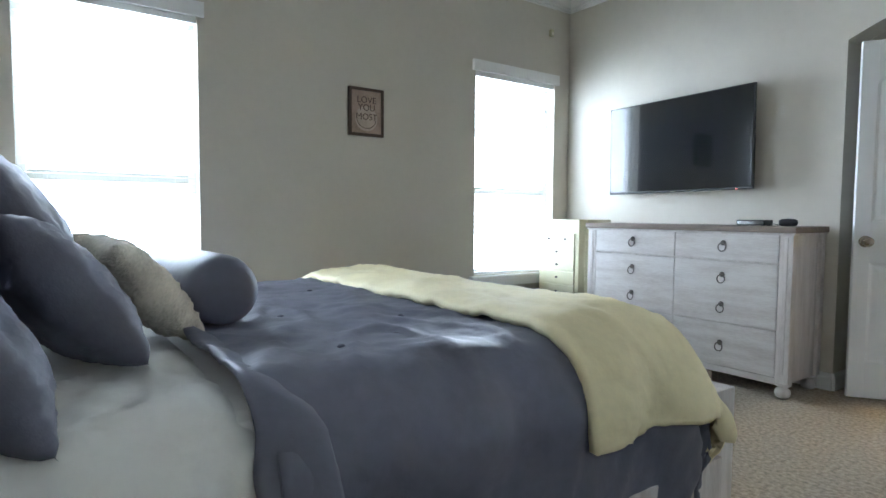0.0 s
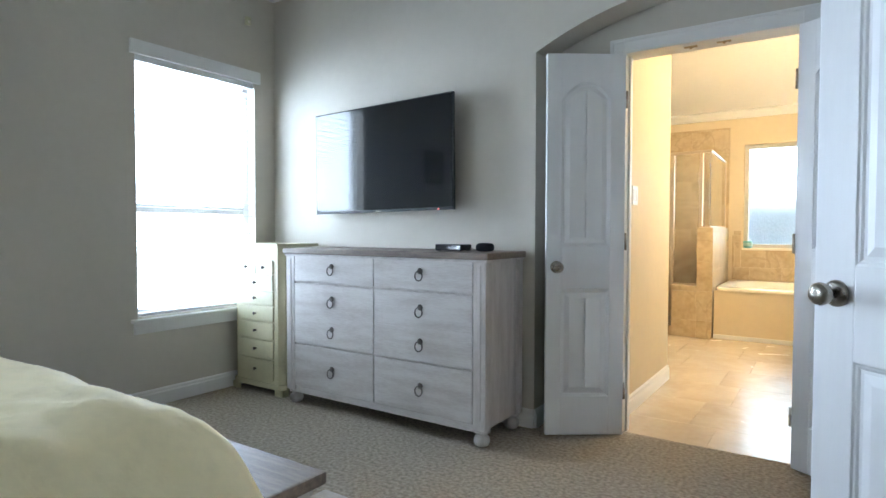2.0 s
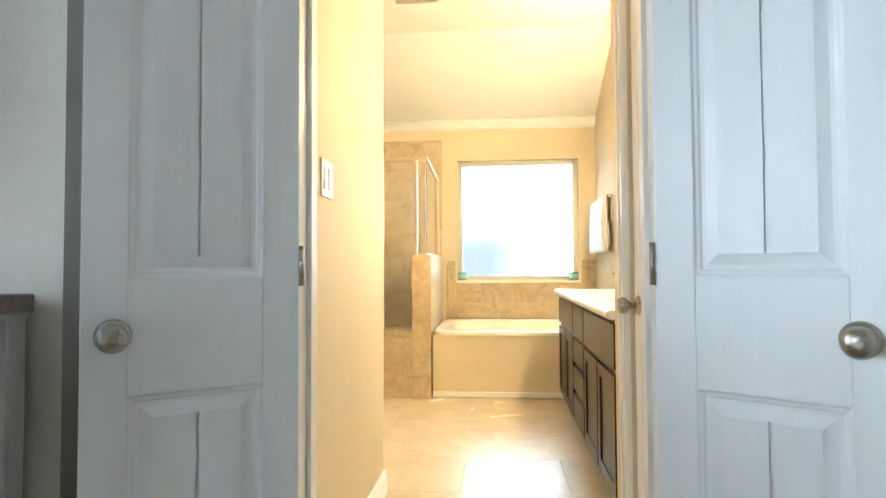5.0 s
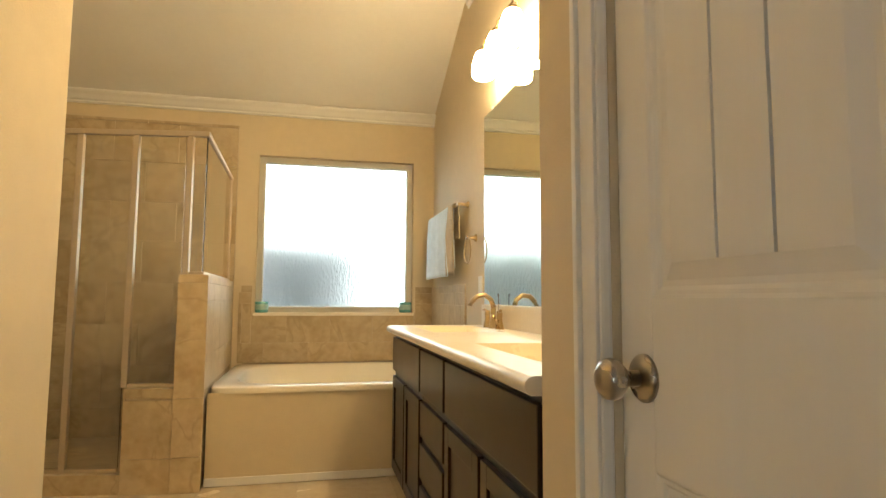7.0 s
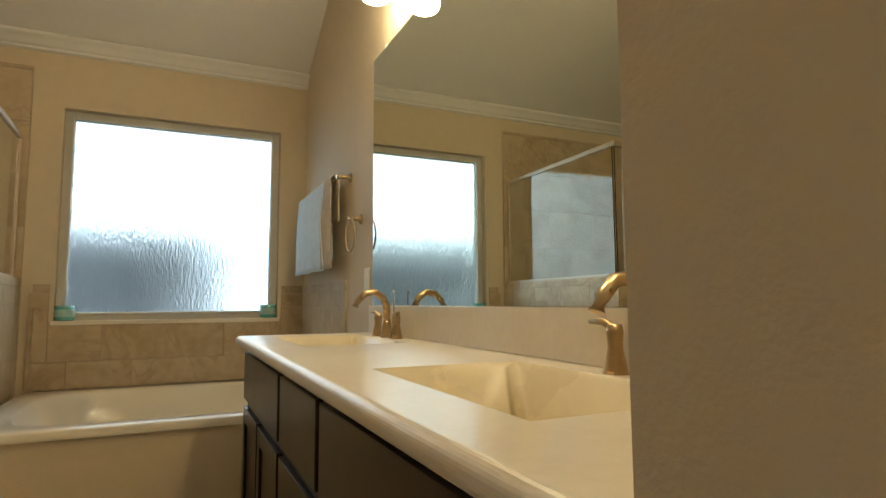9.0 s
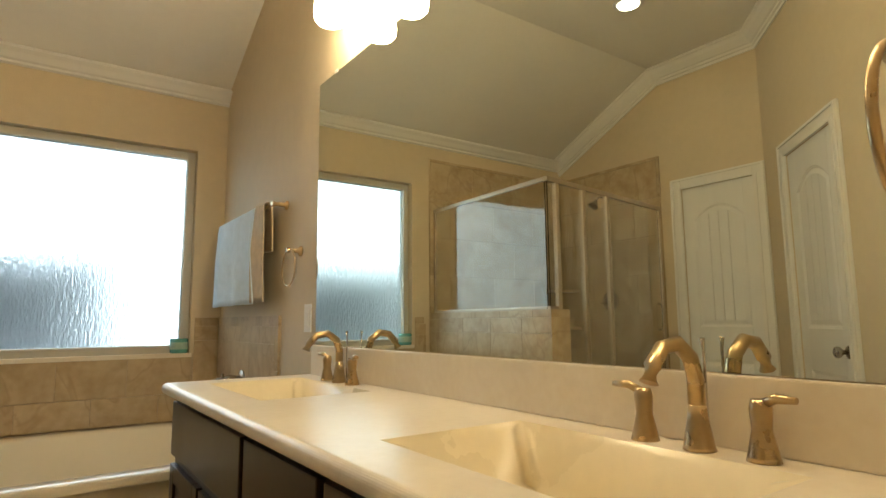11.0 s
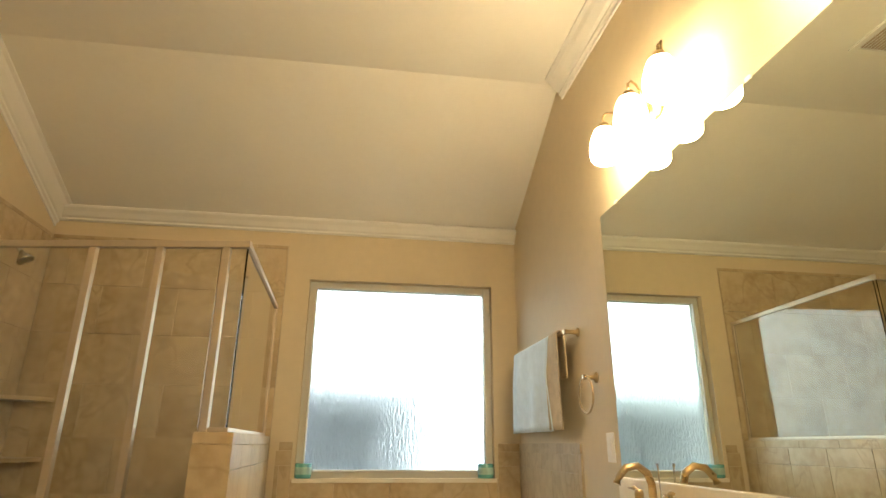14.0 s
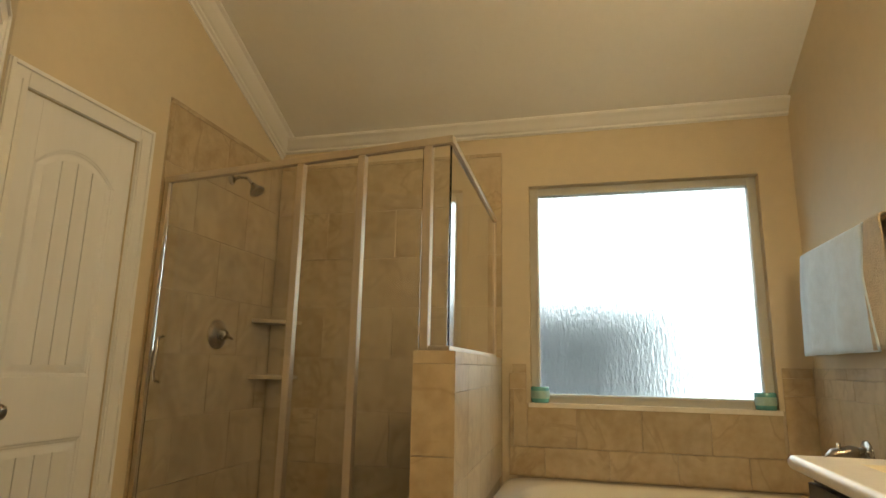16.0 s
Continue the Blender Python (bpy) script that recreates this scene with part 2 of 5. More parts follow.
def prism(bm, outline, axis, a, b):
    """A flat outline pushed out along an axis from a to b. For axis y the outline is (x, z), for x (y, z), for z (x, y)."""
    def at(p, d):
        return {"x": (d, p[0], p[1]), "y": (p[0], d, p[1]), "z": (p[0], p[1], d)}[axis]
    lo, hi = [bm.verts.new(at(p, a)) for p in outline], [bm.verts.new(at(p, b)) for p in outline]
    n = len(outline)
    faces = [bm.faces.new(lo[::-1]), bm.faces.new(hi)] + [bm.faces.new((lo[i], lo[(i + 1) % n], hi[(i + 1) % n], hi[i])) for i in range(n)]
    bmesh.ops.recalc_face_normals(bm, faces=faces)
    return bm


def lathe(bm, profile, seg=24, m=None):
    """A turned shape round z from (radius, height) pairs."""
    rings = []
    for r, z in profile:
        rings.append([bm.verts.new((m or Matrix()) @ Vector((r * math.cos(2 * math.pi * i / seg), r * math.sin(2 * math.pi * i / seg), z))) for i in range(seg)])
    faces = []
    for a, b in zip(rings, rings[1:]):
        faces += [bm.faces.new((a[i], a[(i + 1) % seg], b[(i + 1) % seg], b[i])) for i in range(seg)]
    faces += [bm.faces.new(rings[0][::-1]), bm.faces.new(rings[-1])]
    for f in faces[:-2]:
        f.smooth = True
    bmesh.ops.recalc_face_normals(bm, faces=faces)
    return bm


def tube(bm, points, radius, seg=10, closed=False):
    """A round bar along points; radius may be one number or one for each point."""
    pts = [Vector(p) for p in points]
    rad = radius if isinstance(radius, (list, tuple)) else [radius] * len(pts)
    rings, n, ref = [], len(pts), Vector((0.31, 0.22, 0.93))
    for i, p in enumerate(pts):
        d = (pts[(i + 1) % n] - pts[i - 1]) if closed else (pts[min(i + 1, n - 1)] - pts[max(i - 1, 0)])
        d.normalize()
        if abs(d.dot(ref)) > 0.95:
            ref = Vector((0.9, 0.3, 0.1))
        u = d.cross(ref).normalized()
        w = d.cross(u)
        ref = -d.cross(u).cross(d) if False else ref
        rings.append([bm.verts.new(p + rad[i] * (u * math.cos(2 * math.pi * k / seg) + w * math.sin(2 * math.pi * k / seg))) for k in range(seg)])
    faces = []
    for i in range(n if closed else n - 1):
        a, b = rings[i], rings[(i + 1) % n]
        faces += [bm.faces.new((a[k], a[(k + 1) % seg], b[(k + 1) % seg], b[k])) for k in range(seg)]
    for f in faces:
        f.smooth = True
    if not closed:
        faces += [bm.faces.new(rings[0][::-1]), bm.faces.new(rings[-1])]
    bmesh.ops.recalc_face_normals(bm, faces=faces)
    return bm


def mesh_of(name, bm, material):
    me = bpy.data.meshes.new(name)
    bm.to_mesh(me)
    bm.free()
    me.materials.append(material)
    return me


def part(name, bm, material, parent, label=""):
    ob = new(name, mesh_of(name, bm, material) if isinstance(bm, bmesh.types.BMesh) else bm)
    ob.parent = parent
    return tagged(ob, label) if label else ob


def thing(name, at, label, category, group="", turn=0.0):
    ob = new(name)
    ob.empty_display_size = 0.05
    ob.matrix_world = pose(*at, 0, 0, turn)
    return tagged(ob, label, category, group)


def structure(name, bm, material, label, category):
    return tagged(new(name, mesh_of(name, bm, material)), label, category, kind="structure")


def boxes(*rows, bevel=0.0):
    bm = bmesh.new()
    for r in rows:
        box(bm, *r, bevel=bevel)
    return bm


def bx(*r, bevel=0.0, seg=2):
    return box(bmesh.new(), *r, bevel=bevel, seg=seg)


# ---- the large structure ----
W = 0.15
def wall_x(name, x0, x1, y0, y1, top, holes, material, label):
    """A wall that runs along y, with holes (y0, y1, z0, z1)."""
    bm, y = bmesh.new(), y0
    for a, b, lo, hi in sorted(holes):
        box(bm, x0, x1, y, a, 0, top)
        if lo > 0:
            box(bm, x0, x1, a, b, 0, lo)
        box(bm, x0, x1, a, b, hi, top)
        y = b
    box(bm, x0, x1, y, y1, 0, top)
    return structure(name, bm, material, label, "wall")


def wall_y(name, y0, y1, x0, x1, top, holes, material, label):
    bm, x = bmesh.new(), x0
    for a, b, lo, hi in sorted(holes):
        box(bm, x, a, y0, y1, 0, top)
        if lo > 0:
            box(bm, a, b, y0, y1, 0, lo)
        box(bm, a, b, y0, y1, hi, top)
        x = b
    box(bm, x, x1, y0, y1, 0, top)
    return structure(name, bm, material, label, "wall")


CROWN = [(0, 0), (0.095, 0), (0.095, -0.012), (0.078, -0.022), (0.066, -0.045), (0.036, -0.078), (0.022, -0.086), (0.022, -0.100), (0.010, -0.108), (0.010, -0.125), (0, -0.125)]
BASE = [(0, 0), (0.016, 0), (0.016, 0.075), (0.011, 0.085), (0.011, 0.095), (0.005, 0.105), (0, 0.105)]
CASE = [(0, 0), (0.018, 0), (0.020, 0.012), (0.014, 0.022), (0.016, 0.05), (0.012, 0.075), (0.006, 0.088), (0, 0.088)]


def run_x(bm, prof, y, side, z, x0, x1):
    return prism(bm, [(y + side * d, z + h) for d, h in prof], "x", x0, x1)


def run_y(bm, prof, x, side, z, y0, y1):
    return prism(bm, [(x + side * d, z + h) for d, h in prof], "y", y0, y1)


W1, W2, WZ0, WZ1 = (-0.01, 0.86), (2.92, 3.80), 0.56, 2.20
wall_x("wall_west", XL - W, XL, YB - W, YN, CEIL, [(*W1, WZ0, WZ1), (*W2, WZ0, WZ1)], M_wall, "beige painted bedroom wall with two tall windows")
wall_y("wall_south", YB - W, YB, XL, XR + 0.12, CEIL, [], M_wall, "plain beige painted wall behind the bed")
wall_x("wall_east", XR, XR + 0.12, YB, YN, CEIL, [(1.40, 2.24, 0, 2.05)], M_wall, "beige painted wall with the bedroom entry")

# wall with the arched niche round the double door
AX0, AX1, ASPR, ARISE = -1.558, 0.095, 2.09, 0.205
bm = bmesh.new()
box(bm, XL, AX0, YT, YN, 0, CEIL)
box(bm, AX1, XR, YT, YN, 0, CEIL)
n = 32
def arch(x):
    u = (x - (AX0 + AX1) / 2) / ((AX1 - AX0) / 2)
    return ASPR + ARISE * (1 - u * u)
for i in range(n):
    xa, xb = AX0 + (AX1 - AX0) * i / n, AX0 + (AX1 - AX0) * (i + 1) / n
    prism(bm, [(xa, arch(xa)), (xb, arch(xb)), (xb, CEIL), (xa, CEIL)], "y", YT, YN)
bmesh.ops.remove_doubles(bm, verts=bm.verts, dist=0.0005)
structure("wall_north", bm, M_wall, "beige painted wall with an arched niche round the bath doors", "wall")
wall_y("wall_niche_back", YN, YN + 0.055, XL, XR + 0.12, CEIL, [(JL - 0.02, JR + 0.02, 0, DOOR_H + 0.02)], M_wall, "beige painted back of the arched niche")
wall_y("wall_bath_entry", YN + 0.055, YD, BL - W, BR + W, CEIL, [(JL - 0.02, JR + 0.02, 0, DOOR_H + 0.02)], M_bath, "tan painted bath side of the door wall")
structure("ceiling_bedroom", bx(XL, XR, YB, YT, CEIL, CEIL + 0.1), M_ceil, "white painted bedroom ceiling", "ceiling")
structure("floor_bedroom", bx(XL, XR + 1.3, YB, YN + 0.04, -0.06, 0.0), M_carpet, "beige textured loop carpet", "floor")
# unseen box added behind the entry to keep sky light out
bm = bmesh.new()
box(bm, XR + 1.25, XR + 1.35, YB, YT, 0, CEIL)
box(bm, XR + 0.12, XR + 1.25, 2.9, 3.0, 0, CEIL)
box(bm, XR + 0.12, XR + 1.25, 0.6, 0.7, 0, CEIL)
box(bm, XR + 0.12, XR + 1.25, 0.7, 2.9, CEIL, CEIL + 0.1)
structure("wall_entry_closure", bm, M_wall, "unseen plain beige enclosure added beyond the bedroom entry", "wall")

bm = bmesh.new()
run_y(bm, CROWN, XL, 1, CEIL, YB, YT)
run_x(bm, CROWN, YT, -1, CEIL, XL, XR)
run_x(bm, CROWN, YB, 1, CEIL, XL, XR)
run_y(bm, CROWN, XR, -1, CEIL, YB, YT)
structure("crown_moulding_bedroom", bm, M_trim, "white painted crown moulding under the bedroom ceiling", "moulding")
bm = bmesh.new()
run_y(bm, BASE, XL, 1, 0, YB, YT)
run_x(bm, BASE, YT, -1, 0, XL, AX0)
run_x(bm, BASE, YN, -1, 0, AX0, JL - 0.10)
run_y(bm, BASE, AX0, 1, 0, YT + 0.001, YN)
run_x(bm, BASE, YN, -1, 0, JR + 0.10, AX1)
run_x(bm, BASE, YT, -1, 0, AX1, XR)
run_x(bm, BASE, YB, 1, 0, XL, XR)
run_y(bm, BASE, XR, -1, 0, 2.33, YT)
run_y(bm, BASE, XR, -1, 0, YB, 1.31)
structure("baseboard_bedroom", bm, M_trim, "white painted baseboard along the bedroom walls", "baseboard")

# bath shell
DA, DB, DC = (6.985, 7.525), (0.98, 1.63), (4.31, 4.897)   # door openings: left wall, wall by the closet, closet
wall_x("wall_bath_corridor", XY - 0.12, XY, YD, YE, CEILB, [], M_bath, "tan painted wall with a light switch")
DIAG = pose(XY, YE, 0, 0, 0, math.degrees(math.atan2(YC - YE, BL - XY)))
DLEN = math.hypot(YC - YE, BL - XY)
dw = wall_y("wall_bath_diagonal", 0, 0.12, 0, DLEN, CEILB, [(*DB, 0, 2.05)], M_bath, "diagonal tan painted wall with a white door")
dw.matrix_world = DIAG
wall_x("wall_bath_west", BL - W, BL, YC - 0.10, BW + W, CEILB, [(*DA, 0, 2.05)], M_bath, "tan painted wall with a white door beside the shower")
wall_x("wall_bath_linen", XG, XG + 0.12, YD, YG, CEILB, [(*DC, 0, 2.05)], M_bath, "tan painted wall with a narrow white door")
wall_y("wall_bath_return", YG - 0.12, YG, XG + 0.12, BR + W, CEILB, [], M_bath, "tan painted wall at the end of the vanity")
wall_x("wall_bath_east", BR, BR + W, YG, BW, CEILB, [], M_bath, "tan painted wall with the vanity mirror")
WX0, WX1, BZ0, BZ1 = -1.08, 0.142, 0.905, 2.135
wall_y("wall_bath_north", BW, BW + W, BL, BR + W, CEILB, [(WX0, WX1, BZ0, BZ1)], M_bath, "tan painted wall with a square obscure-glass window")
bm = bmesh.new()
box(bm, BL - W, BR + W, YD, YSLOPE, CEILB, CEILB + 0.1)
prism(bm, [(YSLOPE, CEILB), (BW, ZLOW), (BW + W, ZLOW - 0.06), (BW + W, CEILB + 0.1), (YSLOPE, CEILB + 0.1)], "x", BL - W, BR + W)
structure("ceiling_bath", bm, M_ceil, "off-white bath ceiling that slopes down to the window", "ceiling")
bm = bmesh.new()
run_x(bm, [(0, 0.04), (0.075, 0.0), (0.075, -0.012), (0.056, -0.030), (0.036, -0.058), (0.022, -0.066), (0.022, -0.078), (0.010, -0.084), (0, -0.084)], BW, -1, ZLOW, BL, BR)
run_y(bm, CROWN, BL, 1, CEILB, YC, YSLOPE + 0.02)
run_y(bm, CROWN, BR, -1, CEILB, YG, YSLOPE - 0.05)
run_y(bm, CROWN, XY, 1, CEILB, YD, YE)
run_x(bm, CROWN, YG, 1, CEILB, XG, BR)
run_y(bm, CROWN, XG, -1, CEILB, YD, YG)
slope = (CEILB - ZLOW) / (BW - YSLOPE)
vs = [[bm.verts.new((BL + d, y, CEILB - (y - YSLOPE) * slope + h * 1.05)) for d, h in CROWN] for y in (YSLOPE, BW - 0.01)]
k = len(CROWN)
fs = [bm.faces.new((vs[0][i], vs[0][(i + 1) % k], vs[1][(i + 1) % k], vs[1][i])) for i in range(k)] + [bm.faces.new(vs[0]), bm.faces.new(vs[1][::-1])]
bmesh.ops.recalc_face_normals(bm, faces=fs)
dc = bmesh.new()
run_x(dc, CROWN, 0, -1, CEILB, -0.04, DLEN + 0.04)
structure("crown_moulding_diagonal", dc, M_trim, "white painted crown moulding over the diagonal wall", "moulding").matrix_world = DIAG
structure("crown_moulding_bath", bm, M_trim, "white painted crown moulding under the bath ceiling", "moulding")
bm = bmesh.new()
run_y(bm, BASE, XY, 1, 0, YD, YE)
run_y(bm, BASE, XG, -1, 0, DC[1] + 0.09, YG)
structure("baseboard_bath", bm, M_trim, "white painted baseboard along the bath walls", "baseboard")
floor_bath = structure("floor_bath", bx(BL, BR, YN + 0.04, BW, -0.06, -0.004), M_grout, "beige stone tile floor with thin grout lines", "floor")


def casing(name, axis, at, side, a, b, top, label, both=False):
    """Door trim: two uprights and a head on the face at, towards side, and the jamb lining."""
    bm = bmesh.new()
    w = 0.082
    for s, e in ((a - w, a), (b, b + w)):
        box(bm, *((s, e, at, at + side * 0.018, 0, top + w) if axis == "y" else (at, at + side * 0.018, s, e, 0, top + w)), bevel=0.005)
        inner = (e - 0.028, e - 0.006) if e == a else (s + 0.006, s + 0.028)
        box(bm, *((*inner, at + side * 0.016, at + side * 0.024, 0, top + 0.02) if axis == "y" else (at + side * 0.016, at + side * 0.024, *inner, 0, top + 0.02)), bevel=0.003)
        outer = (s + 0.004, s + 0.02) if e == a else (e - 0.02, e - 0.004)
        box(bm, *((*outer, at + side * 0.015, at + side * 0.027, 0, top + w - 0.004) if axis == "y" else (at + side * 0.015, at + side * 0.027, *outer, 0, top + w - 0.004)), bevel=0.004)
    box(bm, *((a, b, at, at + side * 0.0175, top, top + w) if axis == "y" else (at, at + side * 0.0175, a, b, top, top + w)), bevel=0.005)
    box(bm, *((a - w + 0.02, b + w - 0.02, at + side * 0.015, at + side * 0.0265, top + w - 0.02, top + w - 0.004) if axis == "y" else (at + side * 0.015, at + side * 0.0265, a - w + 0.02, b + w - 0.02, top + w - 0.02, top + w - 0.004)), bevel=0.004)
    return structure(name, bm, M_trim, label, "door trim")


casing("trim_bath_doors", "y", YN, -1, JL, JR, DOOR_H, "white painted trim round the double bath doorway")
casing("trim_bath_doors_inside", "y", YD, 1, JL, JR, DOOR_H, "white painted trim on the bath side")
structure("jamb_bath_doors", boxes((JL - 0.02, JL, YN - 0.001, YD, 0, DOOR_H), (JR, JR + 0.02, YN - 0.001, YD, 0, DOOR_H), (JL - 0.02, JR + 0.02, YN - 0.001, YD, DOOR_H, DOOR_H + 0.02), (JL, JL + 0.012, YN + 0.055, YN + 0.09, 0, DOOR_H), (JR - 0.012, JR, YN + 0.055, YN + 0.09, 0, DOOR_H)), M_trim, "white painted jamb of the bath doorway", "door jamb")
casing("trim_shower_room_door", "x", BL, 1, DA[0], DA[1], 2.05, "white painted trim round the door beside the shower")
casing("trim_closet_door", "y", 0, -1, DB[0], DB[1], 2.05, "white painted trim round the closet door").matrix_world = DIAG
casing("trim_linen_door", "x", XG, -1, DC[0] + 0.075, DC[1], 2.05, "white painted trim round the linen closet door")
casing("trim_bedroom_entry", "x", XR, -1, 1.40, 2.24, 2.05, "white painted trim round the bedroom entry")


# ---- doors ----
def knob_set(parent, x, z, t, faces=(1, -1)):
    for s in faces:
        m = Matrix.Translation((x, s * t / 2, z)) @ Matrix.Rotation(radians(-90 * s), 4, "X")
        rose = part("rose", lathe(bmesh.new(), [(0.033, 0), (0.033, 0.004), (0.028, 0.009), (0.014, 0.011)], 24, m), M_nickel, parent)
        part("knob", lathe(bmesh.new(), [(0.011, 0.008), (0.011, 0.028), (0.017, 0.033), (0.026, 0.042), (0.0285, 0.052), (0.026, 0.061), (0.018, 0.067), (0.006, 0.069)], 24, m), M_nickel, rose, "satin nickel knob")


def door_leaf(name, w, at, turn, label, knob_x, knobs=(1, -1), hinges=0, planks=2, h=2.042, knob_z=0.915):
    """A moulded two-panel plank door with an arched upper panel; hinge edge at x = 0."""
    d = thing(name, at, label, "door", turn=turn)
    t, st = 0.035, 0.080 if w < 0.55 else 0.105
    f = t / 2
    zl0, zl1, zu0, zu1, rise = 0.22, 0.795, 1.025, 1.80, min(0.10, 0.22 * w)
    part("slab", bx(0.001, w - 0.001, -f + 0.0095, f - 0.0095, 0.012, h - 0.001), M_door, d)
    for a, b in ((0, st), (w - st, w)):
        part("stile", bx(a, b, -f, f, 0.011, h, bevel=0.003), M_door, d)
    part("bottom_rail", bx(st, w - st, -f, f, 0.0115, zl0, bevel=0.003), M_door, d)
    part("lock_rail", bx(st, w - st, -f, f, zl1, zu0, bevel=0.003), M_door, d)
    def top(x):
        u = (x - w / 2) / (w / 2 - st)
        return zu1 + rise * (1 - u * u)
    xs = [st + (w - 2 * st) * i / 14 for i in range(15)]
    bm = bmesh.new()
    for a, b in zip(xs, xs[1:]):
        prism(bm, [(a, top(a)), (b, top(b)), (b, h), (a, h)], "y", -f, f)
    bmesh.ops.remove_doubles(bm, verts=bm.verts, dist=0.0002)
    part("top_rail", bm, M_door, d)
    g, inset = 0.005, 0.044
    x0, x1 = st + inset, w - st - inset
    for i in range(planks):
        a, b = x0 + (x1 - x0) * i / planks + (g / 2 if i else 0), x0 + (x1 - x0) * (i + 1) / planks - (g / 2 if i < planks - 1 else 0)
        part("lower_panel_board", bx(a, b, -f + 0.002, f - 0.002, zl0 + inset, zl1 - inset, bevel=0.0025), M_door, d)
        bm = bmesh.new()
        ys = [a + (b - a) * k / 6 for k in range(7)]
        out = [(a, zu0 + inset), (b, zu0 + inset)] + [(x, top(x) - inset) for x in reversed(ys)]
        prism(bm, out, "y", -f + 0.002, f - 0.002)
        part("upper_panel_board", bm, M_door, d)

    def ring_of(k, arched):
        """The panel's outline drawn in by k: the foot, then the head from one side to the other."""
        a, b, lo = st + k, w - st - k, (zu0 if arched else zl0) + k
        xs_ = [b + (a - b) * i / 14 for i in range(15)]
        return [(a, lo), (b, lo)] + [(x, (top(x) if arched else zl1) - k) for x in xs_]

    for arched in (False, True):
        bm = bmesh.new()
        for s in (-1, 1):
            loops = [[bm.verts.new((x, s * (f - dep), z)) for x, z in ring_of(k, arched)] for k, dep in ((0.0, 0.0), (0.004, 0.0035), (0.009, 0.0045), (0.014, 0.0085), (0.022, 0.0085), (0.0445, 0.002))]
            n_ = len(loops[0])
            for p, q in zip(loops, loops[1:]):
                for i in range(n_):
                    bm.faces.new((p[i], p[(i + 1) % n_], q[(i + 1) % n_], q[i]) if s < 0 else (p[(i + 1) % n_], p[i], q[i], q[(i + 1) % n_]))
        part("panel_moulding", bm, M_door, d)
    knob_set(d, knob_x, knob_z, t, knobs)
    for z in ((0.25, 1.05, 1.80) if hinges else ()):
        bm = bmesh.new()
        tube(bm, [(-0.004, hinges * (f + 0.004), z - 0.045), (-0.004, hinges * (f + 0.004), z + 0.045)], 0.006)
        box(bm, -0.0015, 0.0005, -f + 0.003, f - 0.003, z - 0.045, z + 0.045)
        part("hinge", bm, M_nickel, d)
    return d


LW = 0.418
ang_l = math.degrees(math.atan2(3.912 - 4.165, -1.481 + 1.12))
door_leaf("bath_door", LW, (JL + 0.006, YN - 0.03, 0), ang_l, "white two-panel door leaf swung open against the niche", LW - 0.055, hinges=1)
ang_r = -33.0
door_leaf("bath_door", LW, (JR - 0.006, YN - 0.03, 0), ang_r, "white two-panel door leaf swung open beside the chest", LW - 0.066, hinges=-1)
door_leaf("entry_door", 0.84, (0.435, 2.245, 0), math.degrees(math.atan2(2.80 - 2.245, -0.225 - 0.435)), "white two-panel bedroom door standing half open", 0.84 - 0.06, planks=4, knob_z=0.955)
door_leaf("linen_door", DC[1] - DC[0] - 0.08, (XG + 0.030, DC[0] + 0.078, 0), 90, "narrow white two-panel door, closed", DC[1] - DC[0] - 0.08 - 0.06, planks=3)
door_leaf("shower_room_door", DA[1] - DA[0] - 0.006, (BL - 0.022, DA[1] - 0.003, 0), -90, "white two-panel door beside the shower, closed", DA[1] - DA[0] - 0.065, planks=4, h=2.047)
cd = door_leaf("closet_door", DB[1] - DB[0] - 0.006, (0, 0, 0), 0, "white two-panel closet door in the diagonal wall", DB[1] - DB[0] - 0.065, planks=4, h=2.047)
cd.matrix_world = DIAG @ pose(DB[1] - 0.003, 0.022, 0, 0, 0, 180)
for x in (-0.807, -0.652):
    c = thing("door_catch", (x, YN + 0.05, DOOR_H), "small brass ball catch in the door head", "catch", "catches in the door head")
    part("plate", bx(-0.032, 0.032, -0.012, 0.012, -0.004, -0.0005, bevel=0.001), M_bronze, c)
    part("ball", lathe(bmesh.new(), [(0.002, -0.013), (0.007, -0.010), (0.008, -0.004)], 12), M_bronze, c)


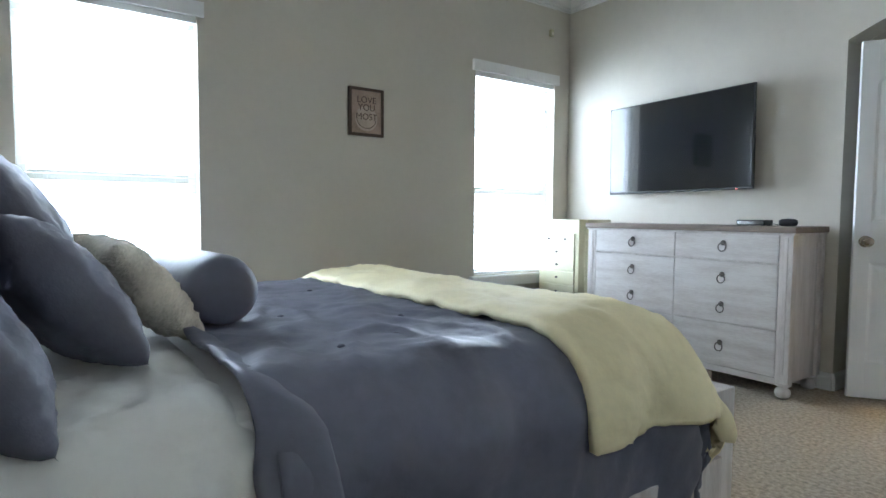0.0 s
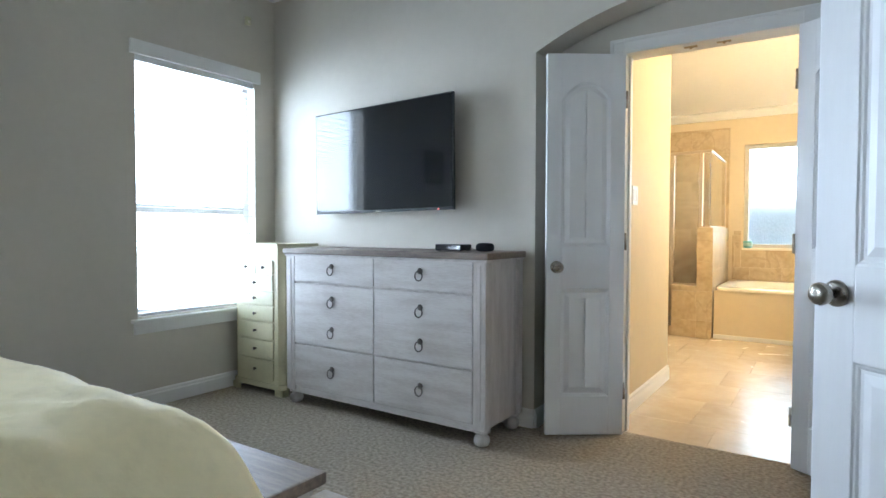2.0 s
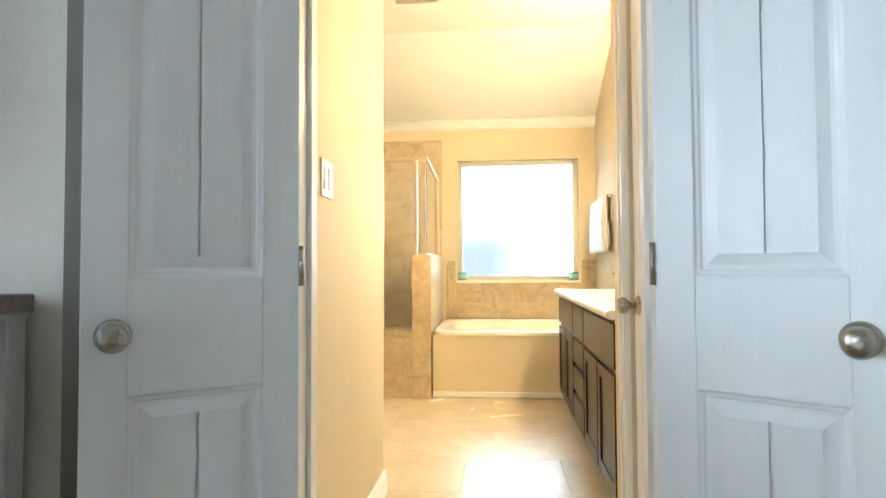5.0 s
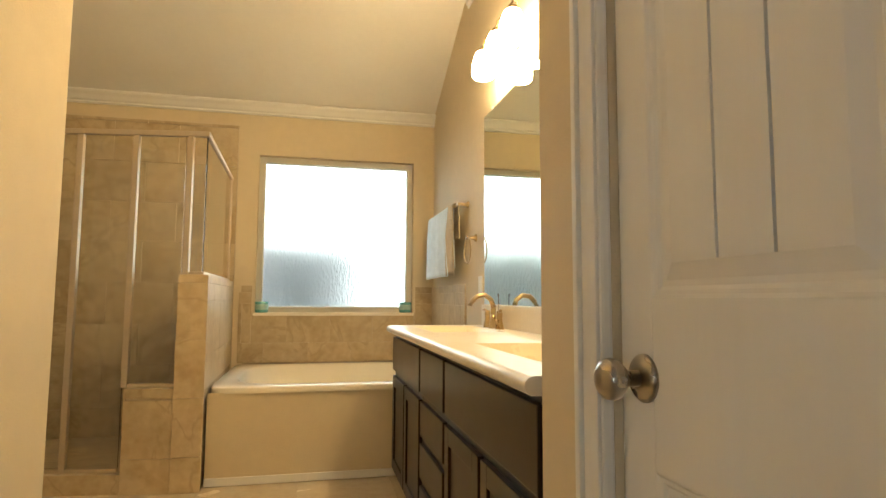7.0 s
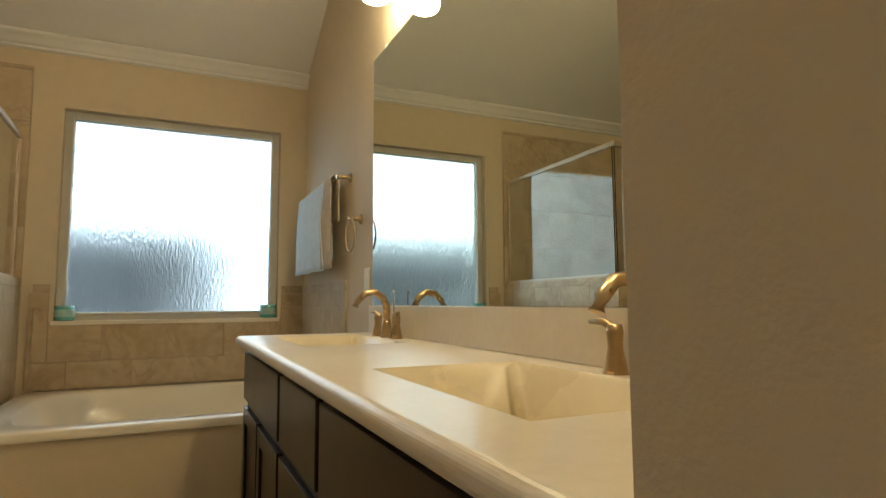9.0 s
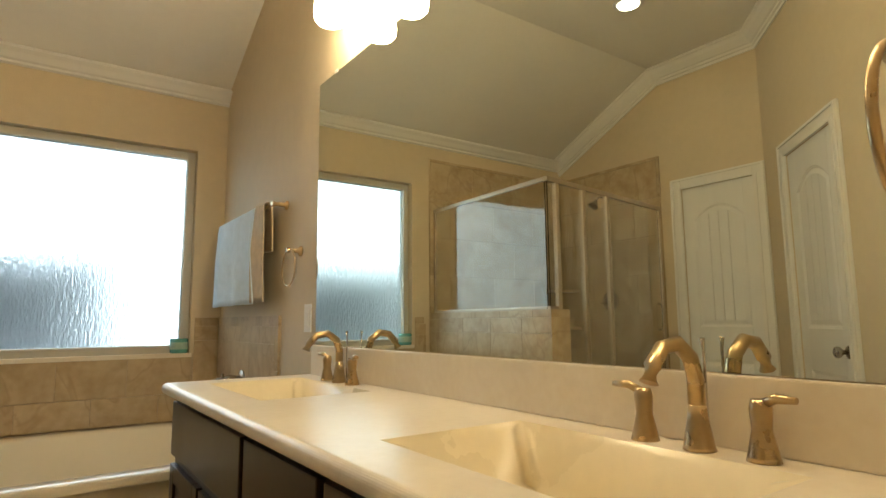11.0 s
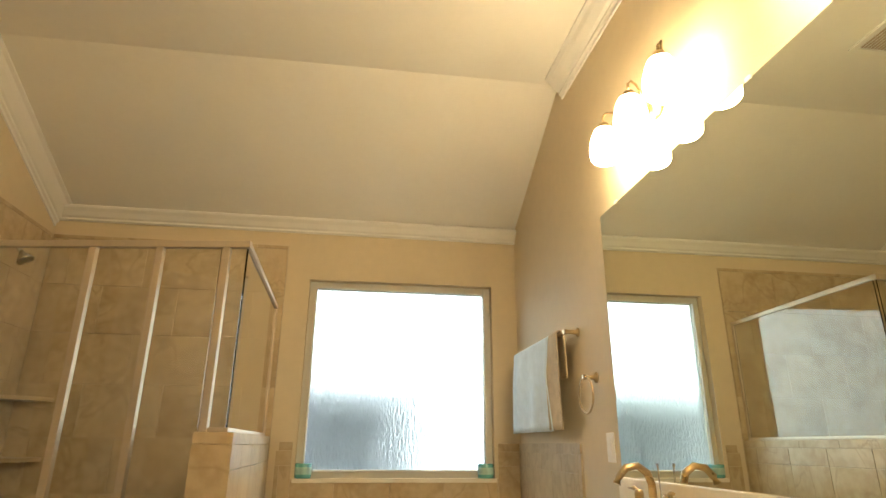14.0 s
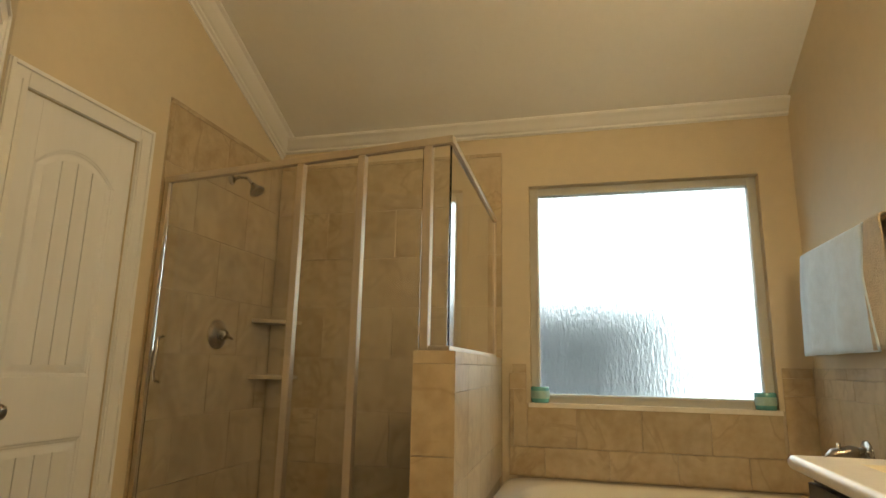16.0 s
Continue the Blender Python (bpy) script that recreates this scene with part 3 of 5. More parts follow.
# ---- bedroom windows ----
SLAT = None
def bedroom_window(y0, y1):
    global SLAT
    w = tagged(new("window_1" if y0 < 1 else "window_2"), "tall white vinyl window with a lower and an upper sash", "window", kind="structure")
    xo = XL - 0.115
    for a, b in ((y0, y0 + 0.045), (y1 - 0.045, y1)):
        part("window_frame", bx(xo - 0.02, xo + 0.03, a, b, WZ0, WZ1, bevel=0.004), M_vinyl, w)
    for a, b in ((WZ0, WZ0 + 0.05), (WZ1 - 0.05, WZ1)):
        part("window_frame", bx(xo - 0.02, xo + 0.03, y0 + 0.045, y1 - 0.045, a, b, bevel=0.004), M_vinyl, w)
    # white vinyl rail; the darker almond stands in for its shade against the glare
    part("meeting_rail", bx(xo - 0.015, xo + 0.035, y0 + 0.045, y1 - 0.045, 1.220, 1.275, bevel=0.004), M_winframe, w)
    for a, b in ((WZ0 + 0.05, 1.220), (1.275, WZ1 - 0.05)):
        p = part("pane", bx(xo, xo + 0.004, y0 + 0.045, y1 - 0.045, a, b), M_wpane, w, "clear glass pane")
        p.visible_shadow = False
    part("window_sill", bx(XL - 0.10, XL + 0.045, y0 - 0.045, y1 + 0.045, WZ0 - 0.024, WZ0 - 0.001, bevel=0.006), M_trim, w)
    part("apron", bx(XL, XL + 0.016, y0 - 0.03, y1 + 0.03, WZ0 - 0.095, WZ0 - 0.025, bevel=0.004), M_trim, w)
    bl = thing("window_blind", (XL - 0.036, (y0 + y1) / 2, WZ0), "white slatted blind, lowered with open slats", "blind", "bedroom blinds")
    half = (y1 - y0) / 2
    part("valance", bx(0.036, 0.062, -half - 0.035, half + 0.035, 1.62, 1.705, bevel=0.004), M_vinyl, bl)
    part("headrail", bx(-0.028, 0.030, -half + 0.006, half - 0.006, 1.585, 1.635, bevel=0.003), M_vinyl, bl)
    part("bottom_rail", bx(-0.025, 0.025, -half + 0.008, half - 0.008, 0.012, 0.030, bevel=0.004), M_vinyl, bl)
    if SLAT is None:
        SLAT = mesh_of("slat", bx(-0.024, 0.024, -half + 0.008, half - 0.008, -0.0014, 0.0014, bevel=0.001, seg=1), M_vinyl)
    for i in range(36):
        s = part("slat", SLAT, None, bl)
        s.matrix_basis = pose(0, 0, 0.055 + i * 0.0425, 0, 6, 0)
    for yy in (-half + 0.13, half - 0.13):
        part("ladder_cord", tube(bmesh.new(), [(0.026, yy, 0.03), (0.026, yy, 1.60)], 0.0012, 5), M_vinyl, bl)


bedroom_window(*W1)
bedroom_window(*W2)

# bath window
wn1 = tagged(new("window_3"), "square almond-framed window with obscure glass", "window", kind="structure")
yo = BW + 0.075
for a, b in ((WX0, WX0 + 0.05), (WX1 - 0.05, WX1)):
    part("window_frame", bx(a, b, yo - 0.02, yo + 0.03, BZ0, BZ1, bevel=0.006), M_winframe, wn1)
for a, b in ((BZ0, BZ0 + 0.05), (BZ1 - 0.05, BZ1)):
    part("window_frame", bx(WX0 + 0.05, WX1 - 0.05, yo - 0.02, yo + 0.03, a, b, bevel=0.006), M_winframe, wn1)
for a, b in ((WX0 + 0.034, WX0 + 0.049), (WX1 - 0.049, WX1 - 0.034)):
    part("glazing_bead", bx(a, b, yo - 0.034, yo - 0.0205, BZ0 + 0.034, BZ1 - 0.034, bevel=0.003), M_winframe, wn1)
for a, b in ((BZ0 + 0.034, BZ0 + 0.049), (BZ1 - 0.049, BZ1 - 0.034)):
    part("glazing_bead", bx(WX0 + 0.0495, WX1 - 0.0495, yo - 0.034, yo - 0.0205, a, b, bevel=0.003), M_winframe, wn1)
p = part("pane", bx(WX0 + 0.05, WX1 - 0.05, yo, yo + 0.005, BZ0 + 0.05, BZ1 - 0.05), M_frost, wn1, "rain-textured obscure glass pane")
p.visible_shadow = False
part("window_sill", bx(WX0 - 0.01, WX1 + 0.01, BW - 0.018, yo - 0.02, BZ0 - 0.02, BZ0 + 0.004, bevel=0.004), M_counter, wn1, "pale marble sill")

# ---- outside ----
structure("ground", bx(-60, 60, -60, 60, -0.30, -0.08), M_ground, "dry lawn round the house", "ground")
structure("backdrop", bx(-5.5, 4.5, BW + 3.2, BW + 3.25, 0.2, 6.5), M_outside, "bright pale sky beyond the bath window", "backdrop")
# leaf clump added in place of an unidentified dark shape behind the obscure glass
leafy_stand_in = thing("leafy_stand_in", (-0.72, BW + 2.2, -0.08), "leafy stand-in for the dark shape outside the bath window", "shrub")
bm = bmesh.new()
rng = random.Random(4)
for i in range(9500):
    u, v, w_ = rng.uniform(-1.9, 0.80) - 0.25 * rng.random() ** 2, rng.uniform(-0.35, 0.35), 1.74 - 1.5 * rng.random() ** 1.4
    c = Vector((u, v, w_ + 0.07 * noise.noise(Vector((3 * u, 2 * v, 1.0))) + rng.uniform(-0.06, 0.04)))
    q = Euler((rng.uniform(0, 6), rng.uniform(0, 6), rng.uniform(0, 6))).to_matrix()
    a = [c + q @ Vector(p_) * 0.05 for p_ in ((-1, 0, 0), (0, -0.5, 0.1), (1, 0, 0), (0, 0.5, 0.1))]
    bm.faces.new([bm.verts.new(p_) for p_ in a])
part("foliage", bm, M_leaf, leafy_stand_in)
bm = bmesh.new()
for i in range(7):
    tube(bm, [(0, 0, 0), (0.25 * math.cos(i), 0.1 * math.sin(i), 0.6), (0.45 * math.cos(i * 1.1), 0.2 * math.sin(i), 1.2)], [0.03, 0.018, 0.006], 6)
part("stems", bm, M_espresso, leafy_stand_in)


# ---- bedroom things ----
def ring_pull(parent, x, y, z):
    """Back plate with a hanging ring, facing -y."""
    m = Matrix.Translation((x, y, z)) @ Matrix.Rotation(radians(90), 4, "X")
    plate = part("pull_plate", lathe(bmesh.new(), [(0.017, 0), (0.017, 0.004), (0.011, 0.008), (0.006, 0.016)], 14, m), M_iron, parent)
    pts = [(x + 0.024 * math.sin(a), y - 0.014 - 0.004 * (1 - math.cos(a)) / 2, z - 0.026 + 0.026 * math.cos(a)) for a in [2 * math.pi * i / 20 for i in range(20)]]
    part("ring", tube(bmesh.new(), pts, 0.0038, 6, closed=True), M_iron, plate)


def bun_foot(parent, x, y):
    part("bun_foot", lathe(bmesh.new(), [(0.024, 0), (0.036, 0.008), (0.043, 0.028), (0.040, 0.046), (0.026, 0.060), (0.030, 0.068), (0.045, 0.074), (0.047, 0.088)], 20, Matrix.Translation((x, y, 0))), M_wash, parent)


def case_piece(name, at, turn, w, dep, h, rows, cols, label, pulls, grp=""):
    """A whitewashed chest with posts, a brown top, drawer fronts with gaps between, and ring pulls. Front at y = 0, facing -y."""
    d = thing(name, at, label, "dresser", grp, turn)
    pw, zt = 0.075, h - 0.038
    part("carcass", bx(0.02, w - 0.02, 0.020, dep, 0.085, zt), M_wash, d)
    for x in (0, w - pw):
        part("corner_post", bx(x, x + pw, -0.004, pw - 0.02, 0.087, zt, bevel=0.007, seg=3), M_wash, d)
        part("post_bead", bx(x + pw / 2 - 0.010, x + pw / 2 + 0.010, -0.008, 0.004, 0.14, zt - 0.03, bevel=0.004), M_wash, d)
        part("rear_post", bx(x, x + pw, dep - 0.05, dep - 0.001, 0.087, zt, bevel=0.006), M_wash, d)
    part("recess", bx(pw - 0.002, w - pw + 0.002, 0.012, 0.022, 0.10, zt - 0.002), M_wash, d)
    part("base_rail", bx(pw, w - pw, 0.002, 0.018, 0.075, 0.115, bevel=0.004), M_washh, d)
    part("top_rail", bx(pw, w - pw, 0.002, 0.018, zt - 0.016, zt, bevel=0.003), M_washh, d)
    part("top", bx(-0.018, w + 0.018, -0.020, dep + 0.001, zt, h - 0.002, bevel=0.010, seg=3), M_browntop, d, "weathered brown plank top")
    part("top_moulding", bx(-0.008, w + 0.008, -0.010, dep - 0.002, zt - 0.014, zt - 0.0005, bevel=0.005), M_wash, d)
    cw = (w - 2 * pw) / cols
    for z0, z1, split in rows:
        for c in range(cols):
            f = part("drawer_front", bx(pw + c * cw + 0.0025, pw + (c + 1) * cw - 0.0025, -0.004, 0.014, z0 + 0.0025, z1 - 0.0025, bevel=0.006, seg=2), M_washh, d)
            if split:
                zc = (z0 + z1) / 2
                part("drawer_groove", bx(pw + c * cw + 0.008, pw + (c + 1) * cw - 0.008, -0.0046, -0.0036, zc - 0.0012, zc + 0.0012), M_wash, f)
            for pz in pulls(z0, z1, split):
                for px in ((0.5,) if cw < 0.75 else (0.34, 0.66)):
                    ring_pull(f, pw + (c + px) * cw, -0.005, pz)
    for x in (0.045, w - 0.045):
        for y in (0.040, dep - 0.045):
            bun_foot(d, x, y)
    return d


def pull_heights(z0, z1, split):
    return ((z1 - 0.085), (z0 + 0.115)) if split else ((z0 + z1) / 2 + 0.02 if z1 - z0 < 0.25 else z0 + 0.15,)


case_piece("dresser", (-3.095, 3.545, 0), 0, 1.475, 0.415, 0.998, [(0.783, 0.955, False), (0.392, 0.777, True), (0.115, 0.390, False)], 2,
           "whitewashed wooden dresser with brown top and ring pulls", pull_heights)
case_piece("tall_chest", (0.035, 3.89, 0), -90, 0.98, 0.425, 1.34, [(1.105, 1.295, False), (0.835, 1.098, False), (0.565, 0.828, False), (0.325, 0.558, False), (0.115, 0.318, False)], 1,
           "tall whitewashed wooden chest of drawers beside the door", pull_heights)

# jewellery cabinet
arm = thing("jewelry_armoire", (-3.435, 3.72, 0), "cream painted narrow jewelry armoire with seven drawer rows", "cabinet")
aw, ad = 0.265, 0.155
def octa(w, d, c):
    return [(-w + c, -d), (w - c, -d), (w, -d + c), (w, d), (-w, d), (-w, -d + c)]
part("body", prism(bmesh.new(), octa(aw - 0.015, ad - 0.012, 0.035), "z", 0.075, 0.935), M_cream, arm)
part("plinth", prism(bmesh.new(), octa(aw, ad, 0.04), "z", 0.045, 0.078), M_cream, arm)
for sx in (-1, 1):
    for sy in (-1, 1):
        bm = bmesh.new()
        prism(bm, [(sx * (aw - 0.005), sy * (ad - 0.01)), (sx * (aw - 0.085), sy * (ad - 0.01)), (sx * (aw - 0.06), sy * (ad - 0.035)), (sx * (aw - 0.03), sy * (ad - 0.055)), (sx * (aw - 0.005), sy * (ad - 0.06))], "z", 0.0, 0.046)
        part("bracket_foot", bm, M_cream, arm)
part("lid_moulding", prism(bmesh.new(), octa(aw - 0.006, ad - 0.005, 0.037), "z", 0.915, 0.945), M_cream, arm)
part("lid", prism(bmesh.new(), octa(aw - 0.012, ad - 0.01, 0.035), "z", 0.945, 0.998), M_cream, arm)
part("lid_top", prism(bmesh.new(), octa(aw + 0.012, ad + 0.008, 0.045), "z", 0.998, 1.018), M_cream, arm)
zr = [(0.815, 0.905), (0.705, 0.805), (0.605, 0.695), (0.495, 0.595), (0.375, 0.485), (0.245, 0.365), (0.10, 0.235)]
fy = -ad + 0.012
for i, (a, b) in enumerate(zr):
    for x0, x1 in ((-0.175, -0.003), (0.003, 0.175)) if i == 0 else ((-0.175, 0.175),):
        f = part("drawer_front", bx(x0, x1, fy - 0.010, fy + 0.004, a, b, bevel=0.006), M_cream, arm)
        m = Matrix.Translation(((x0 + x1) / 2, fy - 0.010, (a + b) / 2)) @ Matrix.Rotation(radians(90), 4, "X")
        part("knob", lathe(bmesh.new(), [(0.005, 0), (0.005, 0.008), (0.010, 0.014), (0.010, 0.019), (0.004, 0.022)], 12, m), M_iron, f)

# television
tv = thing("television", (-2.600, 3.935, 1.567), "large black flat television on a wall mount", "television")
tv.matrix_world = pose(-2.600, 3.935, 1.567, 0, -0.6, -2.2)
part("back_shell", bx(-0.55, 0.55, -0.040, -0.012, -0.29, 0.27, bevel=0.01), M_black, tv)
part("housing", bx(-0.585, 0.585, -0.064, -0.040, -0.342, 0.342, bevel=0.005), M_black, tv)
part("screen", bx(-0.577, 0.577, -0.0665, -0.0635, -0.325, 0.334, bevel=0.001), M_screen, tv, "glossy dark screen")
part("badge", bx(-0.022, 0.022, -0.0668, -0.0640, -0.338, -0.332), M_nickel, tv)
part("power_light", bx(0.47, 0.485, -0.0672, -0.0640, -0.339, -0.335), M_led, tv)
part("wall_mount", boxes((-0.2, 0.2, -0.012, 0.034, -0.15, 0.15), (-0.15, -0.11, -0.03, 0.032, -0.2, 0.2), (0.11, 0.15, -0.03, 0.032, -0.2, 0.2)), M_black, tv)

# on the dresser
zt = 0.9965
stb = thing("set_top_box", (-1.93, 3.72, zt), "small black media box on the dresser", "media box")
part("case", bx(-0.085, 0.085, -0.055, 0.055, 0.003, 0.036, bevel=0.006), M_black, stb)
part("front_panel", bx(-0.080, 0.080, -0.0565, -0.0545, 0.010, 0.030), M_screen, stb)
for sx in (-0.07, 0.07):
    for sy in (-0.04, 0.04):
        part("foot", bx(sx - 0.008, sx + 0.008, sy - 0.008, sy + 0.008, 0, 0.004), M_black, stb)
puck = thing("smart_speaker", (-1.745, 3.75, zt), "round charcoal fabric speaker puck on the dresser", "speaker")
part("body", lathe(bmesh.new(), [(0.036, 0), (0.047, 0.006), (0.051, 0.020), (0.048, 0.034), (0.038, 0.042), (0.012, 0.045)], 28), mat("charcoal_fabric", (0.02, 0.02, 0.028), 0.9, var=0.1, scale=40, bump=0.4, bscale=300), puck)
part("foot_ring", lathe(bmesh.new(), [(0.034, -0.0005), (0.034, 0.002)], 24), M_black, puck)
cable = thing("power_cable", (-1.81, 3.76, zt), "thin black cable between box and speaker", "cable")
part("wire", tube(bmesh.new(), [(-0.035, 0.0, 0.012), (-0.01, -0.02, 0.012), (0.01, -0.015, 0.006), (0.03, 0.0, 0.012)], 0.0025, 6), M_black, cable)


# framed sign
def lettering(parent, text, size, y, z, material):
    """A line of text that lies in the local plane x = 0.0245 and faces +x."""
    cu = bpy.data.curves.new("letters", "FONT")
    cu.body, cu.size, cu.align_x, cu.extrude = text, size, "CENTER", 0.0008
    tmp = bpy.data.objects.new("letters_tmp", cu)
    scene.collection.objects.link(tmp)
    bpy.context.view_layer.update()
    me = bpy.data.meshes.new_from_object(tmp.evaluated_get(bpy.context.evaluated_depsgraph_get()))
    bpy.data.objects.remove(tmp)
    me.materials.clear()
    me.materials.append(material)
    ob = part("lettering", me, None, parent)
    ob.matrix_basis = Matrix.Translation((0.0215, y, z)) @ Matrix(((0, 0, 1, 0), (1, 0, 0, 0), (0, 1, 0, 0), (0, 0, 0, 1)))
    return ob


pic = thing("framed_sign", (XL, 1.948, 1.751), "small brown framed sign with dark lettering", "sign")
pw2, ph2 = 0.134, 0.164
for r in ((-pw2, -pw2 + 0.02, -ph2, ph2), (pw2 - 0.02, pw2, -ph2, ph2)):
    part("frame_side", bx(0, 0.026, *r, bevel=0.004), M_artframe, pic)
for r in ((-pw2 + 0.02, pw2 - 0.02, -ph2, -ph2 + 0.02), (-pw2 + 0.02, pw2 - 0.02, ph2 - 0.02, ph2)):
    part("frame_rail", bx(0, 0.026, *r, bevel=0.004), M_artframe, pic)
sheet_ = part("print", bx(0.004, 0.018, -pw2 + 0.018, pw2 - 0.018, -ph2 + 0.018, ph2 - 0.018), M_art, pic, "aged pinkish-brown paper")
M_art2 = mat("faded_oval", (0.52, 0.42, 0.35), 0.85, var=0.06, scale=14)
bm = bmesh.new()
prism(bm, [(0.085 * math.cos(2 * math.pi * i / 28), -0.045 + 0.085 * math.sin(2 * math.pi * i / 28)) for i in range(28)], "x", 0.018, 0.0195)
part("faded_oval", bm, M_art2, pic)
for word, zz in (("LOVE", 0.062), ("YOU", 0.010), ("MOST", -0.052)):
    lettering(pic, word, 0.062, 0.0, zz, M_ink)
part("flourish", tube(bmesh.new(), [(0.020, 0.07 * math.cos(a), -0.055 - 0.055 * math.sin(a)) for a in [math.pi * i / 12 for i in range(13)]], 0.0025, 6), M_ink, pic)
sensor = thing("motion_sensor", (XL, 3.735, 2.615), "small ivory sensor high on the wall", "sensor")
part("housing", bx(0, 0.03, -0.018, 0.018, -0.028, 0.028, bevel=0.006), M_cream, sensor)
part("lens", bx(0.026, 0.033, -0.011, 0.011, -0.018, 0.002, bevel=0.003), M_counter, sensor)


# ---- bed ----
BX0, BX1, BY0, BY1, BZ = -3.09, -1.15, -0.30, 1.71, 0.70
bed = thing("bed", ((BX0 + BX1) / 2, 0.8, 0), "whitewashed wooden king bed frame with low brown-capped footboard", "bed")
hx = (BX1 - BX0) / 2
part("side_rail", bx(hx + 0.005, hx + 0.035, -1.08, 1.12, 0.09, 0.245, bevel=0.006), M_wash, bed)
part("side_rail", bx(-hx - 0.035, -hx - 0.005, -1.08, 1.12, 0.09, 0.245, bevel=0.006), M_wash, bed)
part("footboard", bx(-hx - 0.01, hx - 0.125, 1.125, 1.255, 0.02, 0.452, bevel=0.008), M_wash, bed)
part("footboard_cap", bx(-hx - 0.03, hx - 0.105, 1.095, 1.285, 0.452, 0.485, bevel=0.008), M_browntop, bed, "brown plank cap")
for sx in (-hx - 0.02, hx - 0.09):
    part("foot_post", bx(sx, sx + 0.085, 1.12, 1.262, 0.0, 0.4515, bevel=0.008), M_wash, bed)
part("headboard", bx(-hx - 0.05, hx + 0.05, -1.17, -1.08, 0.0, 1.30, bevel=0.01), M_wash, bed)
# plain slab; the shade under the mattress is painted in with near-black
part("slat_base", bx(-hx, hx, -1.08, 1.09, 0.15, 0.24), M_recess_shade, bed)
mt = thing("mattress", ((BX0 + BX1) / 2, (BY0 + BY1) / 2, 0.24), "thick white mattress on the bed frame", "mattress")
part("core", bx(-hx + 0.02, hx - 0.02, (BY0 - BY1) / 2, (BY1 - BY0) / 2 - 0.02, 0, 0.425, bevel=0.13, seg=5), M_sheet, mt)


def drape(x0, x1, y0, y1, top, near, far, foot, head, step, seed, wrinkle, rad=0.07, puff=0.0, flare=0.05, hem=0.02):
    """A cloth laid over a box: flat on top, rounded over its edges and hanging down by the given drops, with folds."""
    us = np.arange(-far, (x1 - x0) + near + 1e-6, step)
    vs_ = np.arange(-head, (y1 - y0) + foot + 1e-6, step)
    bm, grid, arc = bmesh.new(), [], rad * math.pi / 2

    def fold(s):
        """Arc length past the edge -> (out, down)."""
        if s <= 0:
            return s, 0.0
        if s < arc:
            a = s / rad
            return rad * math.sin(a), rad * (1 - math.cos(a))
        return rad, rad + s - arc

    for u in us:
        row = []
        for v in vs_:
            wob = noise.noise(Vector((u * 2.3 + seed, v * 2.3, seed)))
            su, sv = max(u - (x1 - x0) + rad, 0), max(v - (y1 - y0) + rad, 0)
            tu, tv_ = max(-u + rad, 0), max(-v + rad, 0) if head else 0
            ox, dx = fold(su) if su else ((-fold(tu)[0], fold(tu)[1]) if tu else (0, 0))
            oy, dy = fold(sv) if sv else ((-fold(tv_)[0], fold(tv_)[1]) if tv_ else (0, 0))
            x = (x1 - rad if su else x0 + rad if tu else x0 + u) + ox
            y = (y1 - rad if sv else y0 + rad if tv_ else y0 + v) + oy
            down = math.hypot(dx, dy) if dx and dy else dx + dy
            hang = min(1.0, down / 0.2)
            a = Vector((u * 5 + seed, v * 5, 1.7 * seed))
            wr = wrinkle * (noise.noise(a) + 0.6 * noise.noise(a * 2.7) + 0.45 * noise.noise(a * 6.1) + 0.25 * noise.noise(a * 13))
            ridge = 1 - abs(noise.noise(Vector((u * 3.1 + 0.8 * v + seed, v * 6.5, seed))))
            wr += wrinkle * 1.3 * (ridge ** 6 - 0.3)
            pleat = flare * hang * (0.45 + 0.55 * math.sin(v * 17 + 3 * wob) * (1 if su or tu else 0) + 0.55 * math.sin(u * 15 + 3 * wob) * (1 if sv else 0))
            x += (pleat if su else -pleat if tu else 0) + (wr * hang if su else 0)
            y += (pleat if sv else 0)
            edge = max(0.0, min(v + head, 0.09)) / 0.09
            edge2 = max(0.0, min((y1 - y0) + foot - v, 0.09)) / 0.09
            z = top - down + (1 - hang) * wr + puff * (1 - hang) * (min(edge, edge2) ** 0.5) + hang * hem * wob
            row.append(bm.verts.new((x, y, z)))
        grid.append(row)
    for a, b in zip(grid, grid[1:]):
        for i in range(len(a) - 1):
            f = bm.faces.new((a[i], b[i], b[i + 1], a[i + 1]))
            f.smooth = True
    return bm


def cloth(name, bm, material, label, category, thick, at):
    d = thing(name, at, label, category)
    bmesh.ops.translate(bm, verts=bm.verts, vec=-Vector(at))
    ob = part("fabric", bm, material, d)
    s = ob.modifiers.new("thickness", "SOLIDIFY")
    s.thickness, s.offset = thick, 1.0
    return d


cloth("bed_sheet", drape(BX0, BX1 + 0.012, BY0, 0.44, BZ - 0.012, 0.56, 0.3, 0.0, 0.0, 0.022, 3.1, 0.012, rad=0.16, flare=0.03), M_sheet, "white cotton sheet hanging over the bed side", "sheet", 0.004, (-2.1, 0.1, 0.24))
comforter = cloth("comforter", drape(BX0 - 0.01, BX1 + 0.02, 0.40, BY1 + 0.05, BZ + 0.006, 0.50, 0.4, 0.42, 0.0, 0.018, 7.7, 0.009, rad=0.19, flare=0.025), M_grey, "slate grey satin comforter with small tufts", "comforter", 0.014, (-2.1, 1.1, 0.24))
bm = drape(BX0 - 0.015, BX1 + 0.028, 0.37, 0.53, BZ + 0.028, 0.45, 0.3, 0.0, 0.0, 0.02, 1.9, 0.011, rad=0.20, puff=0.006, flare=0.03)
bmesh.ops.translate(bm, verts=bm.verts, vec=-Vector((-2.1, 1.1, 0.24)))
